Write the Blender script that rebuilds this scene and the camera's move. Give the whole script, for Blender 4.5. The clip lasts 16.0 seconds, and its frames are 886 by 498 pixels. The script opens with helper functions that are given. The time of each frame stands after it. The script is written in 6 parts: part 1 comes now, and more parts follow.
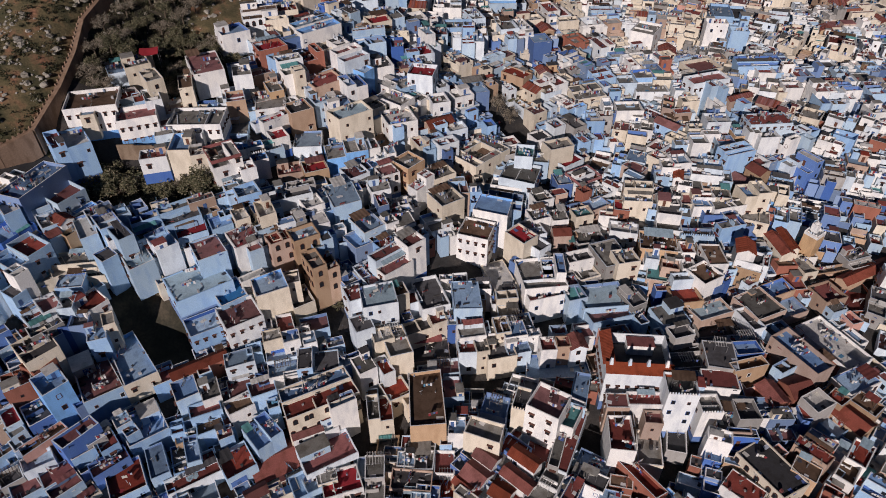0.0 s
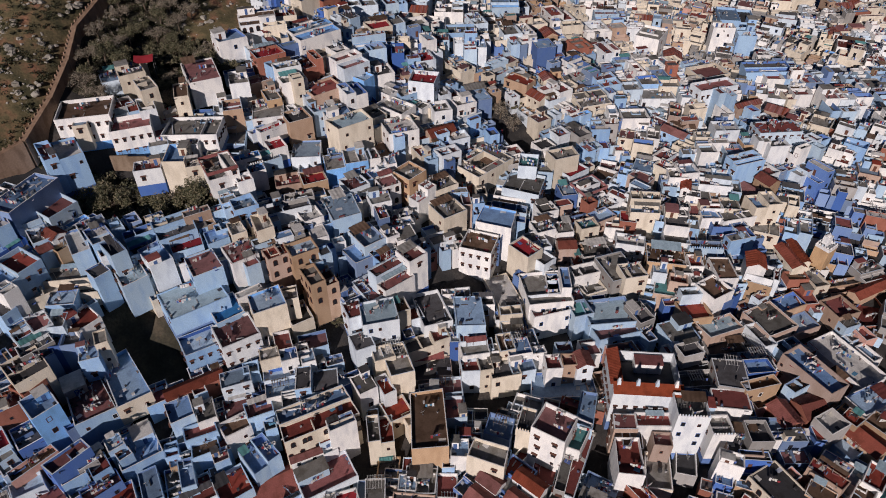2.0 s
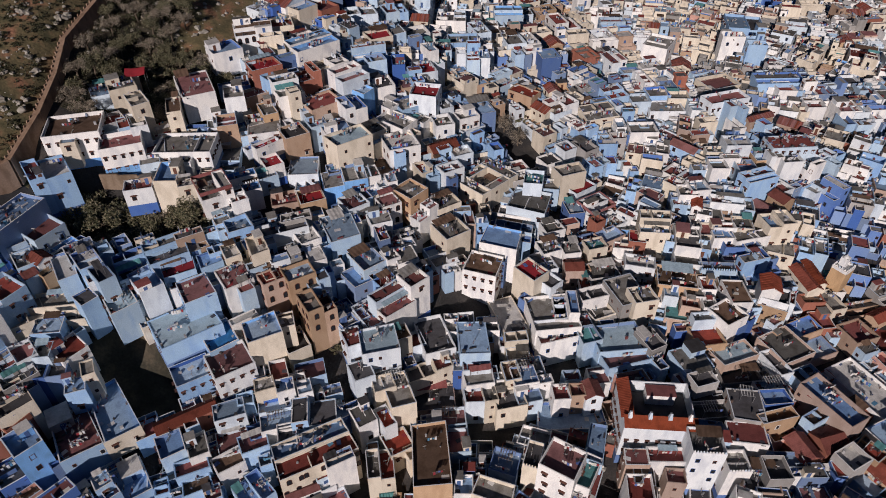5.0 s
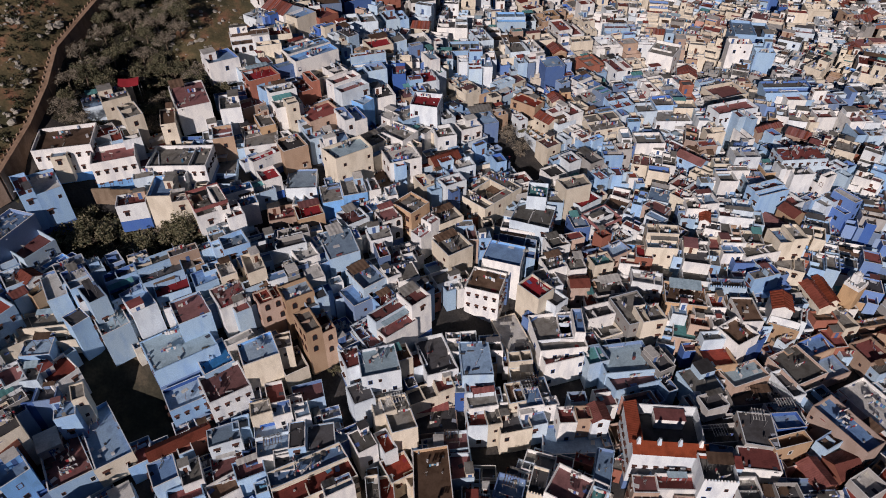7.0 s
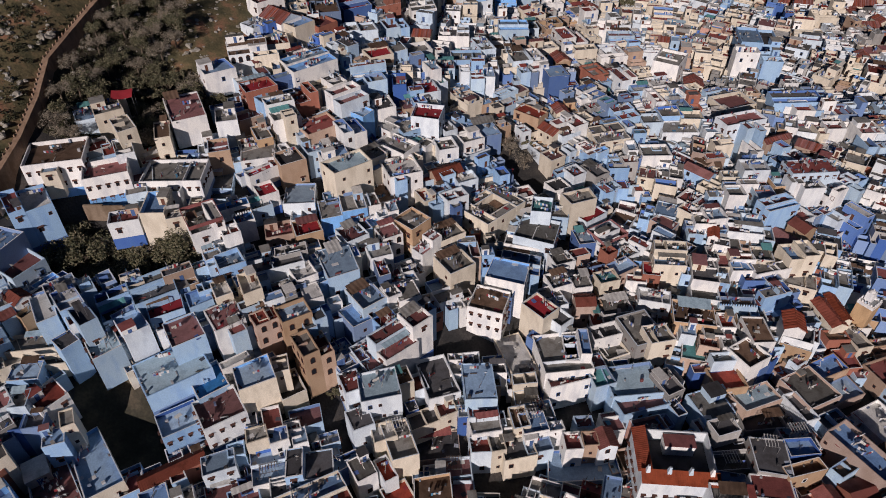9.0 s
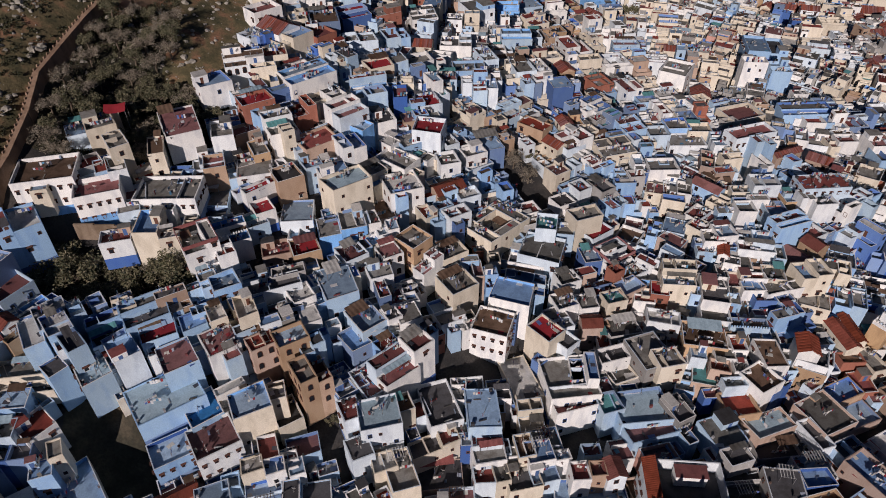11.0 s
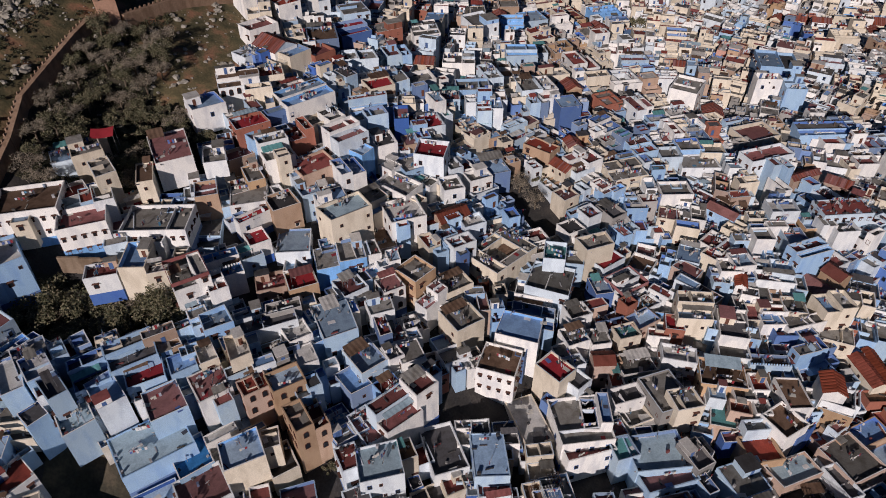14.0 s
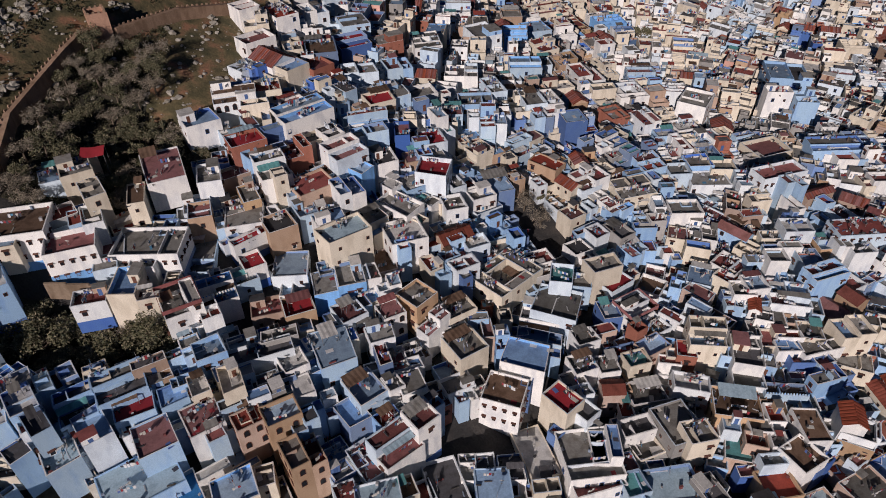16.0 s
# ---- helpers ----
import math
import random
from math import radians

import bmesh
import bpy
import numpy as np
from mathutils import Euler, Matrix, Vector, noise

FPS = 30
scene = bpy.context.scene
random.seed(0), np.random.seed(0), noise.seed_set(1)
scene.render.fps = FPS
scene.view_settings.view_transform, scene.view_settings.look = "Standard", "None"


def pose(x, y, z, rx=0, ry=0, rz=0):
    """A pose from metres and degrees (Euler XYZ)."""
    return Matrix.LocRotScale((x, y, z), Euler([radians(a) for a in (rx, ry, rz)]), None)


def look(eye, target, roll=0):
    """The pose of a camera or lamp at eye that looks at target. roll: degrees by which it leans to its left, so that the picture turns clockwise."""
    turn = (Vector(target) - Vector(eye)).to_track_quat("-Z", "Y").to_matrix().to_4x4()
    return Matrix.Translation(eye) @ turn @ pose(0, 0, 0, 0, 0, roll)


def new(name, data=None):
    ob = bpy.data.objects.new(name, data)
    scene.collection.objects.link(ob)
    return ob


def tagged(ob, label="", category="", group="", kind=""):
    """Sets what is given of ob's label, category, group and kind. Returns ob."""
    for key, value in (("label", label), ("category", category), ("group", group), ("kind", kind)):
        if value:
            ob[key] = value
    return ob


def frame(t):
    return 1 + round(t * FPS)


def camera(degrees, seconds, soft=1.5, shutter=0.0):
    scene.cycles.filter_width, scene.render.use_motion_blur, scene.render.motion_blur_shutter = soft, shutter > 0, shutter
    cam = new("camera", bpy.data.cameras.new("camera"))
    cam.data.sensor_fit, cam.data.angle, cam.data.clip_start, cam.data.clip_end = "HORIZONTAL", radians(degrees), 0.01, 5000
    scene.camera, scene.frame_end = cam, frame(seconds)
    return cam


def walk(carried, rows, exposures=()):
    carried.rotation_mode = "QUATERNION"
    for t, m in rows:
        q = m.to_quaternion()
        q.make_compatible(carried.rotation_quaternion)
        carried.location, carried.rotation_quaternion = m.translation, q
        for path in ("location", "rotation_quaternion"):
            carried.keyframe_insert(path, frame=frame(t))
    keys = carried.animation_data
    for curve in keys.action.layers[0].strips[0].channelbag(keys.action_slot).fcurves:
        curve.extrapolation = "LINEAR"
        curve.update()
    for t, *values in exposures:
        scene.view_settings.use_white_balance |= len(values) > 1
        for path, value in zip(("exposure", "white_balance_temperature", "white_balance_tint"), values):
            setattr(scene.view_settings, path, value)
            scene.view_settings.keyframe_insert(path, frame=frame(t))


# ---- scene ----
cam = camera(66.32, 16.0, soft=0.92)
PATH = [  # seconds, x, y, z, pitch below level, yaw, roll
    (0, -0.03, 0.65, 129.83, 40.49, 0.13, -0.00),
    (1, -0.24, 3.69, 129.85, 40.57, 0.16, -0.04),
    (2, -0.46, 6.70, 129.90, 40.65, 0.18, -0.06),
    (3, -0.69, 9.68, 129.96, 40.71, 0.18, -0.05),
    (4, -0.93, 12.66, 130.03, 40.76, 0.17, -0.04),
    (5.25, -1.24, 16.39, 130.12, 40.81, 0.15, -0.01),
    (6.5, -1.55, 20.18, 130.20, 40.83, 0.13, 0.02),
    (7.5, -1.80, 23.25, 130.24, 40.83, 0.12, 0.03),
    (8.5, -2.05, 26.38, 130.26, 40.81, 0.11, 0.04),
    (9.25, -2.24, 28.76, 130.26, 40.78, 0.11, 0.05),
    (10.4, -2.53, 32.50, 130.24, 40.71, 0.11, 0.04),
    (11.5, -2.79, 36.16, 130.18, 40.63, 0.13, 0.02),
    (12.5, -3.03, 39.57, 130.10, 40.53, 0.15, -0.01),
    (13.5, -3.25, 43.05, 129.99, 40.42, 0.18, -0.05),
    (14.5, -3.46, 46.62, 129.86, 40.29, 0.22, -0.10),
    (15.25, -3.61, 49.35, 129.74, 40.18, 0.26, -0.13),
    (16, -3.75, 52.12, 129.62, 40.07, 0.29, -0.17),
]
walk(cam, [(t, pose(x, y, z, 0, 0, w) @ pose(0, 0, 0, 90 - p) @ pose(0, 0, 0, 0, 0, r)) for t, x, y, z, p, w, r in PATH], [(0, -0.4, 6080, 21), (16, -0.4, 6080, 21)])

# ---- sky and sun ----
SUN_UP, SUN_TURN = 22.5, 18
world = bpy.data.worlds.new("sky")
scene.world = world
world.use_nodes = True
sky = world.node_tree.nodes.new("ShaderNodeTexSky")
sky.ozone_density, sky.dust_density, sky.air_density, sky.altitude = 7.0, 0.0, 0.8, 600
sky.sky_type, sky.sun_disc = "NISHITA", False
sky.sun_elevation, sky.sun_rotation = radians(SUN_UP), radians(180 + SUN_TURN)
world.node_tree.links.new(sky.outputs[0], world.node_tree.nodes["Background"].inputs[0])
world.node_tree.nodes["Background"].inputs[1].default_value = 0.0215
sun = new("sun", bpy.data.lights.new("sun", "SUN"))
sun.data.energy, sun.data.angle, sun.data.color = 5.0, radians(0.5), (1.0, 0.895, 0.75)
su, sa = radians(SUN_UP), radians(SUN_TURN)
sun.matrix_world = look((0, 0, 200), (math.sin(sa) * math.cos(su), math.cos(sa) * math.cos(su), 200 - math.sin(su)))


# ---- materials ----
def material(name, colour, rough=0.85, vary=0.12, stain=(0.5, 0.45, 0.4), stain_amount=0.35, grain=6.0, bump=0.25, by="object", hue=0.0, metal=0.0, wash=None):
    """Weathered surface: patches, grain, stains that run down, and a tone of its own for each object."""
    m = bpy.data.materials.new(name)
    m.use_nodes = True
    n, l = m.node_tree.nodes, m.node_tree.links
    b = n["Principled BSDF"]
    b.inputs["Roughness"].default_value, b.inputs["Metallic"].default_value = rough, metal
    b.inputs["Specular IOR Level"].default_value = 0.25
    tc, info = n.new("ShaderNodeTexCoord"), n.new("ShaderNodeObjectInfo")
    big, fine = n.new("ShaderNodeTexNoise"), n.new("ShaderNodeTexNoise")
    shift = n.new("ShaderNodeVectorMath")
    shift.operation = "ADD"
    mul = n.new("ShaderNodeMath")
    mul.operation, mul.inputs[1].default_value = "MULTIPLY", 91.0
    chance = info.outputs["Random"] if by == "object" else n.new("ShaderNodeNewGeometry").outputs["Random Per Island"]
    l.new(chance, mul.inputs[0])
    l.new(tc.outputs["Object"], shift.inputs[0])
    l.new(mul.outputs[0], shift.inputs[1])
    squash = n.new("ShaderNodeMapping")
    squash.inputs["Scale"].default_value = (1, 1, 0.35)
    l.new(shift.outputs[0], squash.inputs["Vector"])
    for t, sc, det in ((big, 0.55, 6.0), (fine, grain, 4.0)):
        t.inputs["Scale"].default_value, t.inputs["Detail"].default_value = sc, det
        l.new((squash if t is big else shift).outputs[0], t.inputs["Vector"])
    tone = n.new("ShaderNodeMapRange")
    tone.inputs["To Min"].default_value, tone.inputs["To Max"].default_value = 1 - 1.6 * vary, 1 + vary
    l.new(chance, tone.inputs["Value"])
    speck = n.new("ShaderNodeMapRange")
    speck.inputs["From Min"].default_value, speck.inputs["From Max"].default_value = 0.3, 0.7
    speck.inputs["To Min"].default_value, speck.inputs["To Max"].default_value = 0.86, 1.1
    l.new(fine.outputs["Fac"], speck.inputs["Value"])
    both = n.new("ShaderNodeMath")
    both.operation = "MULTIPLY"
    l.new(tone.outputs[0], both.inputs[0])
    l.new(speck.outputs[0], both.inputs[1])
    hsv = n.new("ShaderNodeHueSaturation")
    hsv.inputs["Color"].default_value = (*colour, 1)
    if wash:
        some = n.new("ShaderNodeMath")
        some.operation, some.inputs[1].default_value = "MULTIPLY", 5.77
        part_of = n.new("ShaderNodeMath")
        part_of.operation = "FRACT"
        l.new(chance, some.inputs[0])
        l.new(some.outputs[0], part_of.inputs[0])
        limewash = n.new("ShaderNodeMapRange")
        limewash.inputs["From Min"].default_value, limewash.inputs["From Max"].default_value = 0.45, 1.0
        l.new(part_of.outputs[0], limewash.inputs["Value"])
        coat = n.new("ShaderNodeMix")
        coat.data_type = "RGBA"
        coat.inputs["A"].default_value, coat.inputs["B"].default_value = (*colour, 1), (*wash, 1)
        l.new(limewash.outputs[0], coat.inputs["Factor"])
        l.new(coat.outputs["Result"], hsv.inputs["Color"])
    l.new(both.outputs[0], hsv.inputs["Value"])
    if hue:
        turn = n.new("ShaderNodeMapRange")
        turn.inputs["To Min"].default_value, turn.inputs["To Max"].default_value = 0.5 - hue, 0.5 + hue
        more = n.new("ShaderNodeMath")
        more.operation, more.inputs[1].default_value = "MULTIPLY", 7.31
        frac = n.new("ShaderNodeMath")
        frac.operation = "FRACT"
        l.new(chance, more.inputs[0])
        l.new(more.outputs[0], frac.inputs[0])
        l.new(frac.outputs[0], turn.inputs["Value"])
        l.new(turn.outputs[0], hsv.inputs["Hue"])
        sat = n.new("ShaderNodeMapRange")
        sat.inputs["To Min"].default_value, sat.inputs["To Max"].default_value = 0.6, 1.08
        l.new(frac.outputs[0], sat.inputs["Value"])
        l.new(sat.outputs[0], hsv.inputs["Saturation"])
    mask = n.new("ShaderNodeMapRange")
    mask.inputs["From Min"].default_value, mask.inputs["From Max"].default_value = 0.46, 0.66
    mask.inputs["To Max"].default_value = stain_amount
    l.new(big.outputs["Fac"], mask.inputs["Value"])
    mix = n.new("ShaderNodeMix")
    mix.data_type = "RGBA"
    mix.blend_type = "MULTIPLY"
    mix.inputs["B"].default_value = (*stain, 1)
    l.new(mask.outputs[0], mix.inputs["Factor"])
    l.new(hsv.outputs[0], mix.inputs["A"])
    l.new(mix.outputs["Result"], b.inputs["Base Color"])
    bp = n.new("ShaderNodeBump")
    bp.inputs["Strength"].default_value, bp.inputs["Distance"].default_value = bump, 0.05
    l.new(fine.outputs["Fac"], bp.inputs["Height"])
    l.new(bp.outputs[0], b.inputs["Normal"])
    return m


def palette(name, colours, rough=0.8, island=True):
    """A surface whose loose pieces each take one of several colours."""
    m = bpy.data.materials.new(name)
    m.use_nodes = True
    n, l = m.node_tree.nodes, m.node_tree.links
    geo, ramp, b = n.new("ShaderNodeNewGeometry"), n.new("ShaderNodeValToRGB"), n["Principled BSDF"]
    ramp.color_ramp.interpolation = "CONSTANT"
    while len(ramp.color_ramp.elements) < len(colours):
        ramp.color_ramp.elements.new(0.5)
    for k, c in enumerate(colours):
        ramp.color_ramp.elements[k].position = k / len(colours)
        ramp.color_ramp.elements[k].color = (*c, 1)
    l.new(geo.outputs["Random Per Island"], ramp.inputs["Fac"])
    noise_tex = n.new("ShaderNodeTexNoise")
    noise_tex.inputs["Scale"].default_value = 4.0
    mix = n.new("ShaderNodeMix")
    mix.data_type, mix.blend_type = "RGBA", "MULTIPLY"
    mix.inputs["Factor"].default_value = 0.4
    l.new(ramp.outputs["Color"], mix.inputs["A"])
    l.new(noise_tex.outputs["Fac"], mix.inputs["B"])
    l.new(mix.outputs["Result"], b.inputs["Base Color"])
    b.inputs["Roughness"].default_value = rough
    return m


def wall_paints(by):
    return {
        "W": material("whitewash", (0.79, 0.78, 0.757), stain=(0.55, 0.58, 0.66), stain_amount=0.5, vary=0.08, wash=(0.54, 0.66, 0.77), by=by),
        "C": material("cream_render", (0.67, 0.605, 0.50), stain=(0.5, 0.46, 0.4), vary=0.12, by=by),
        "B": material("pale_blue_wash", (0.31, 0.495, 0.70), stain=(0.6, 0.7, 0.9), stain_amount=0.5, vary=0.12, hue=0.01, by=by),
        "S": material("deep_blue_wash", (0.085, 0.19, 0.45), stain=(0.6, 0.7, 1.0), vary=0.25, hue=0.012, by=by),
        "L": material("sky_blue_paint", (0.20, 0.43, 0.80), vary=0.1, by=by),
        "T": material("ochre_render", (0.45, 0.30, 0.205), stain=(0.6, 0.5, 0.4), vary=0.18, hue=0.012, by=by),
        "R": material("brick_red_render", (0.33, 0.13, 0.09), vary=0.15, by=by),
        "G": material("bare_concrete_wall", (0.34, 0.33, 0.32), vary=0.2, by=by),
        "P": material("pink_render", (0.62, 0.36, 0.30), vary=0.12, by=by),
    }


def roof_paints(by):
    return {
        "g": material("concrete_terrace", (0.222, 0.216, 0.203), stain_amount=0.7, vary=0.33, grain=3.0, by=by),
        "r": material("red_terrace_paint", (0.24, 0.046, 0.040), stain=(0.5, 0.5, 0.5), stain_amount=0.5, vary=0.28, hue=0.008, grain=3.0, by=by),
        "b": material("blue_terrace_paint", (0.19, 0.34, 0.55), stain=(0.6, 0.6, 0.65), stain_amount=0.6, vary=0.3, hue=0.012, grain=3.0, by=by),
        "w": material("white_terrace_paint", (0.55, 0.54, 0.52), stain=(0.5, 0.5, 0.5), stain_amount=0.6, vary=0.12, grain=3.0, by=by),
        "k": material("tarred_terrace", (0.085, 0.084, 0.092), stain_amount=0.6, vary=0.3, grain=3.0, by=by),
        "m": material("rusty_sheet", (0.15, 0.095, 0.065), stain_amount=0.7, vary=0.25, grain=3.0, by=by),
        "c": material("crimson_paint", (0.30, 0.025, 0.035), vary=0.15, by=by),
        "a": material("blue_awning_sheet", (0.035, 0.19, 0.46), vary=0.1, grain=3.0, by=by),
        "p": material("pale_blue_terrace_paint", (0.36, 0.48, 0.56), stain=(0.6, 0.62, 0.65), stain_amount=0.6, vary=0.1, grain=3.0, by=by),
        "e": material("teal_sheet", (0.11, 0.30, 0.31), vary=0.2, grain=3.0, by=by),
        "t": material("clay_tiles", (0.245, 0.055, 0.038), stain=(0.5, 0.45, 0.4), stain_amount=0.6, vary=0.25, hue=0.01, grain=4.0, by=by),
    }


WALL, ROOF = wall_paints("object"), roof_paints("object")
WALL_MANY, ROOF_MANY = wall_paints("island"), roof_paints("island")
MAT = {
    "glass": material("dark_window_glass", (0.02, 0.022, 0.028), rough=0.12, vary=0.1, bump=0.02),
    "frame_white": material("white_window_frame", (0.72, 0.72, 0.70)),
    "frame_brown": material("brown_window_frame", (0.14, 0.06, 0.04)),
    "frame_blue": material("blue_window_frame", (0.07, 0.13, 0.30)),
    "ochre": material("ochre_lime_plaster", (0.50, 0.335, 0.19), vary=0.05, stain_amount=0.5),
    "tower": material("pink_rammed_earth", (0.42, 0.255, 0.18), vary=0.05, stain_amount=0.6, grain=2.5, bump=0.5),
    "hood": material("brown_hood_tiles", (0.105, 0.048, 0.036), vary=0.2),
    "dish": material("white_dish_enamel", (0.72, 0.71, 0.68), rough=0.45),
    "steel": material("galvanised_steel", (0.35, 0.35, 0.36), rough=0.4, metal=0.7),
    "bark": material("olive_bark", (0.12, 0.095, 0.07), grain=9.0),
    "rock": material("limestone", (0.37, 0.345, 0.30), stain=(0.45, 0.42, 0.36), stain_amount=0.6, vary=0.15, grain=2.0, bump=0.6),
    "rampart": material("rammed_earth", (0.29, 0.195, 0.135), stain_amount=0.6, grain=2.5, bump=0.5),
    "stone": material("rubble_stone", (0.24, 0.18, 0.13), stain_amount=0.7, grain=2.0, bump=0.6),
    "junk": palette("rooftop_odds_and_ends", [(0.62, 0.62, 0.62), (0.11, 0.14, 0.24), (0.20, 0.06, 0.06), (0.08, 0.075, 0.07), (0.36, 0.34, 0.30), (0.26, 0.32, 0.42), (0.045, 0.045, 0.05), (0.55, 0.55, 0.57), (0.15, 0.10, 0.08), (0.25, 0.25, 0.25), (0.12, 0.11, 0.11), (0.4, 0.4, 0.41)]),
    "cloth": palette("washing_and_rugs", [(0.7, 0.7, 0.72), (0.62, 0.6, 0.56), (0.30, 0.03, 0.04), (0.10, 0.16, 0.42), (0.75, 0.75, 0.75), (0.06, 0.06, 0.08), (0.5, 0.55, 0.66), (0.10, 0.28, 0.45), (0.68, 0.66, 0.6)]),
    "leaf": palette("olive_leaves", [(0.13, 0.125, 0.065), (0.18, 0.165, 0.09), (0.10, 0.105, 0.055), (0.25, 0.22, 0.14)]),
    "twig": palette("bare_grey_twigs", [(0.32, 0.27, 0.21), (0.22, 0.19, 0.15), (0.42, 0.36, 0.27), (0.28, 0.24, 0.18)]),
    "scrub": palette("hill_scrub", [(0.05, 0.055, 0.022), (0.08, 0.085, 0.035), (0.035, 0.035, 0.02), (0.10, 0.09, 0.045)]),
}


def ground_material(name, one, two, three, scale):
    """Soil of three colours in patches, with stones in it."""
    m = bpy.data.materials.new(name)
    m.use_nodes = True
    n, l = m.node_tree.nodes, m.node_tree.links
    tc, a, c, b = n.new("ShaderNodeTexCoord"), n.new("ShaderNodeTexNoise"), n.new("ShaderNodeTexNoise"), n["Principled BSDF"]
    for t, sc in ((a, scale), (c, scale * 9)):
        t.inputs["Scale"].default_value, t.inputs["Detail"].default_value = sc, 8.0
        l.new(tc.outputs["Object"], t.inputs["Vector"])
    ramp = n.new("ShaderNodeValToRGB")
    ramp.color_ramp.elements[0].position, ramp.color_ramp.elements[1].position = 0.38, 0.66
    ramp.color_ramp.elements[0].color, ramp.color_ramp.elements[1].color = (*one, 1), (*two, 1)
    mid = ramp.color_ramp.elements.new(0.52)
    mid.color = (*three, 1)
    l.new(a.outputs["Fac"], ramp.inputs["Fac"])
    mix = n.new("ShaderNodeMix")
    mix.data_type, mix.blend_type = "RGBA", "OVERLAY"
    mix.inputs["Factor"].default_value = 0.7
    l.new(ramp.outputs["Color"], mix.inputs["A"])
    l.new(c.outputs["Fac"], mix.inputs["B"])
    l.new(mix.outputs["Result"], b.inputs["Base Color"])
    b.inputs["Roughness"].default_value = 0.95
    bp = n.new("ShaderNodeBump")
    bp.inputs["Strength"].default_value, bp.inputs["Distance"].default_value = 0.6, 0.2
    l.new(c.outputs["Fac"], bp.inputs["Height"])
    l.new(bp.outputs[0], b.inputs["Normal"])
    return m


# ---- helpers ----
class Shell:
    """Faces gathered into one mesh, with a material for each."""

    def __init__(self):
        self.v, self.f, self.m, self.mats = [], [], [], []

    def slot(self, mat):
        if mat not in self.mats:
            self.mats.append(mat)
        return self.mats.index(mat)

    def face(self, points, mat):
        k = len(self.v)
        self.v += [tuple(p) for p in points]
        self.f.append(tuple(range(k, k + len(points))))
        self.m.append(self.slot(mat))

    def mesh_box(self, x0, x1, y0, y1, z0, z1, mat, m=None):
        k = len(self.v)
        pts = [Vector(p) for p in ((x0, y0, z0), (x1, y0, z0), (x1, y1, z0), (x0, y1, z0), (x0, y0, z1), (x1, y0, z1), (x1, y1, z1), (x0, y1, z1))]
        self.v += [tuple(m @ p) if m else tuple(p) for p in pts]
        s = self.slot(mat)
        for q in ((0, 1, 5, 4), (1, 2, 6, 5), (2, 3, 7, 6), (3, 0, 4, 7), (4, 5, 6, 7), (3, 2, 1, 0)):
            self.f.append(tuple(k + i for i in q))
            self.m.append(s)

    def strip(self, loops, mat, mats=None):
        """Closed loops of points, each joined to the next."""
        k, n = len(self.v), len(loops[0])
        for loop in loops:
            self.v += [tuple(p) for p in loop]
        for j in range(len(loops) - 1):
            s = self.slot(mats[j] if mats else mat)
            for i in range(n):
                self.f.append((k + j * n + i, k + j * n + (i + 1) % n, k + (j + 1) * n + (i + 1) % n, k + (j + 1) * n + i))
                self.m.append(s)

    def take(self, other, m):
        """The faces of another shell, moved by m."""
        k = len(self.v)
        self.v += [tuple(m @ Vector(p)) for p in other.v]
        self.f += [tuple(k + i for i in f) for f in other.f]
        slots = [self.slot(mat) for mat in other.mats]
        self.m += [slots[i] for i in other.m]

    def done(self, name):
        me = bpy.data.meshes.new(name)
        me.from_pydata(self.v, [], self.f)
        for mat in self.mats:
            me.materials.append(mat)
        me.polygons.foreach_set("material_index", self.m)
        me.update()
        return me


def child(name, mesh, parent, m=None, label=""):
    ob = new(name, mesh)
    ob.parent = parent
    if m:
        ob.matrix_basis = m
    return tagged(ob, label)


# local rises and hollows of the hill, on a grid of soft mounds
MOUND_X, MOUND_Y = (-80, -45, -10, 25, 60, 95), (85, 110, 135, 160, 185, 215)
MOUNDS = (
    (0.8, -0.9, -0.2, 0.5, 1.5, 0.2),
    (-0.3, 0.0, 0.0, -1.1, 1.5, -0.8),
    (-0.1, 1.6, 0.8, -1.5, 0.1, -2.4),
    (-0.4, 0.1, 0.0, -1.6, -1.0, -1.0),
    (-0.7, -0.1, 0.1, -0.5, -0.3, 0.7),
    (-0.1, 0.2, 0.4, 0.4, -0.2, 0.4),
)


def ground_z(x, y):
    """The hill that the town stands on: one cubic surface with soft mounds."""
    along = [math.exp(-((x - c) ** 2) / 1152) for c in MOUND_X]
    mound = sum(math.exp(-((y - c) ** 2) / 1152) * sum(a * b for a, b in zip(row, along)) for c, row in zip(MOUND_Y, MOUNDS))
    u, v = min(max(x, -115), 150) / 100, (min(max(y, 75), 330) - 150) / 100
    return mound + 14.22 - 11.79 * u + 26.07 * v + 7.22 * u * u - 12.51 * u * v - 8.91 * v * v - 2.07 * u ** 3 + 4.08 * u * u * v + 1.42 * u * v * v - 1.36 * v ** 3


PLACED = []

# ---- window kinds ----
FLAT = {}


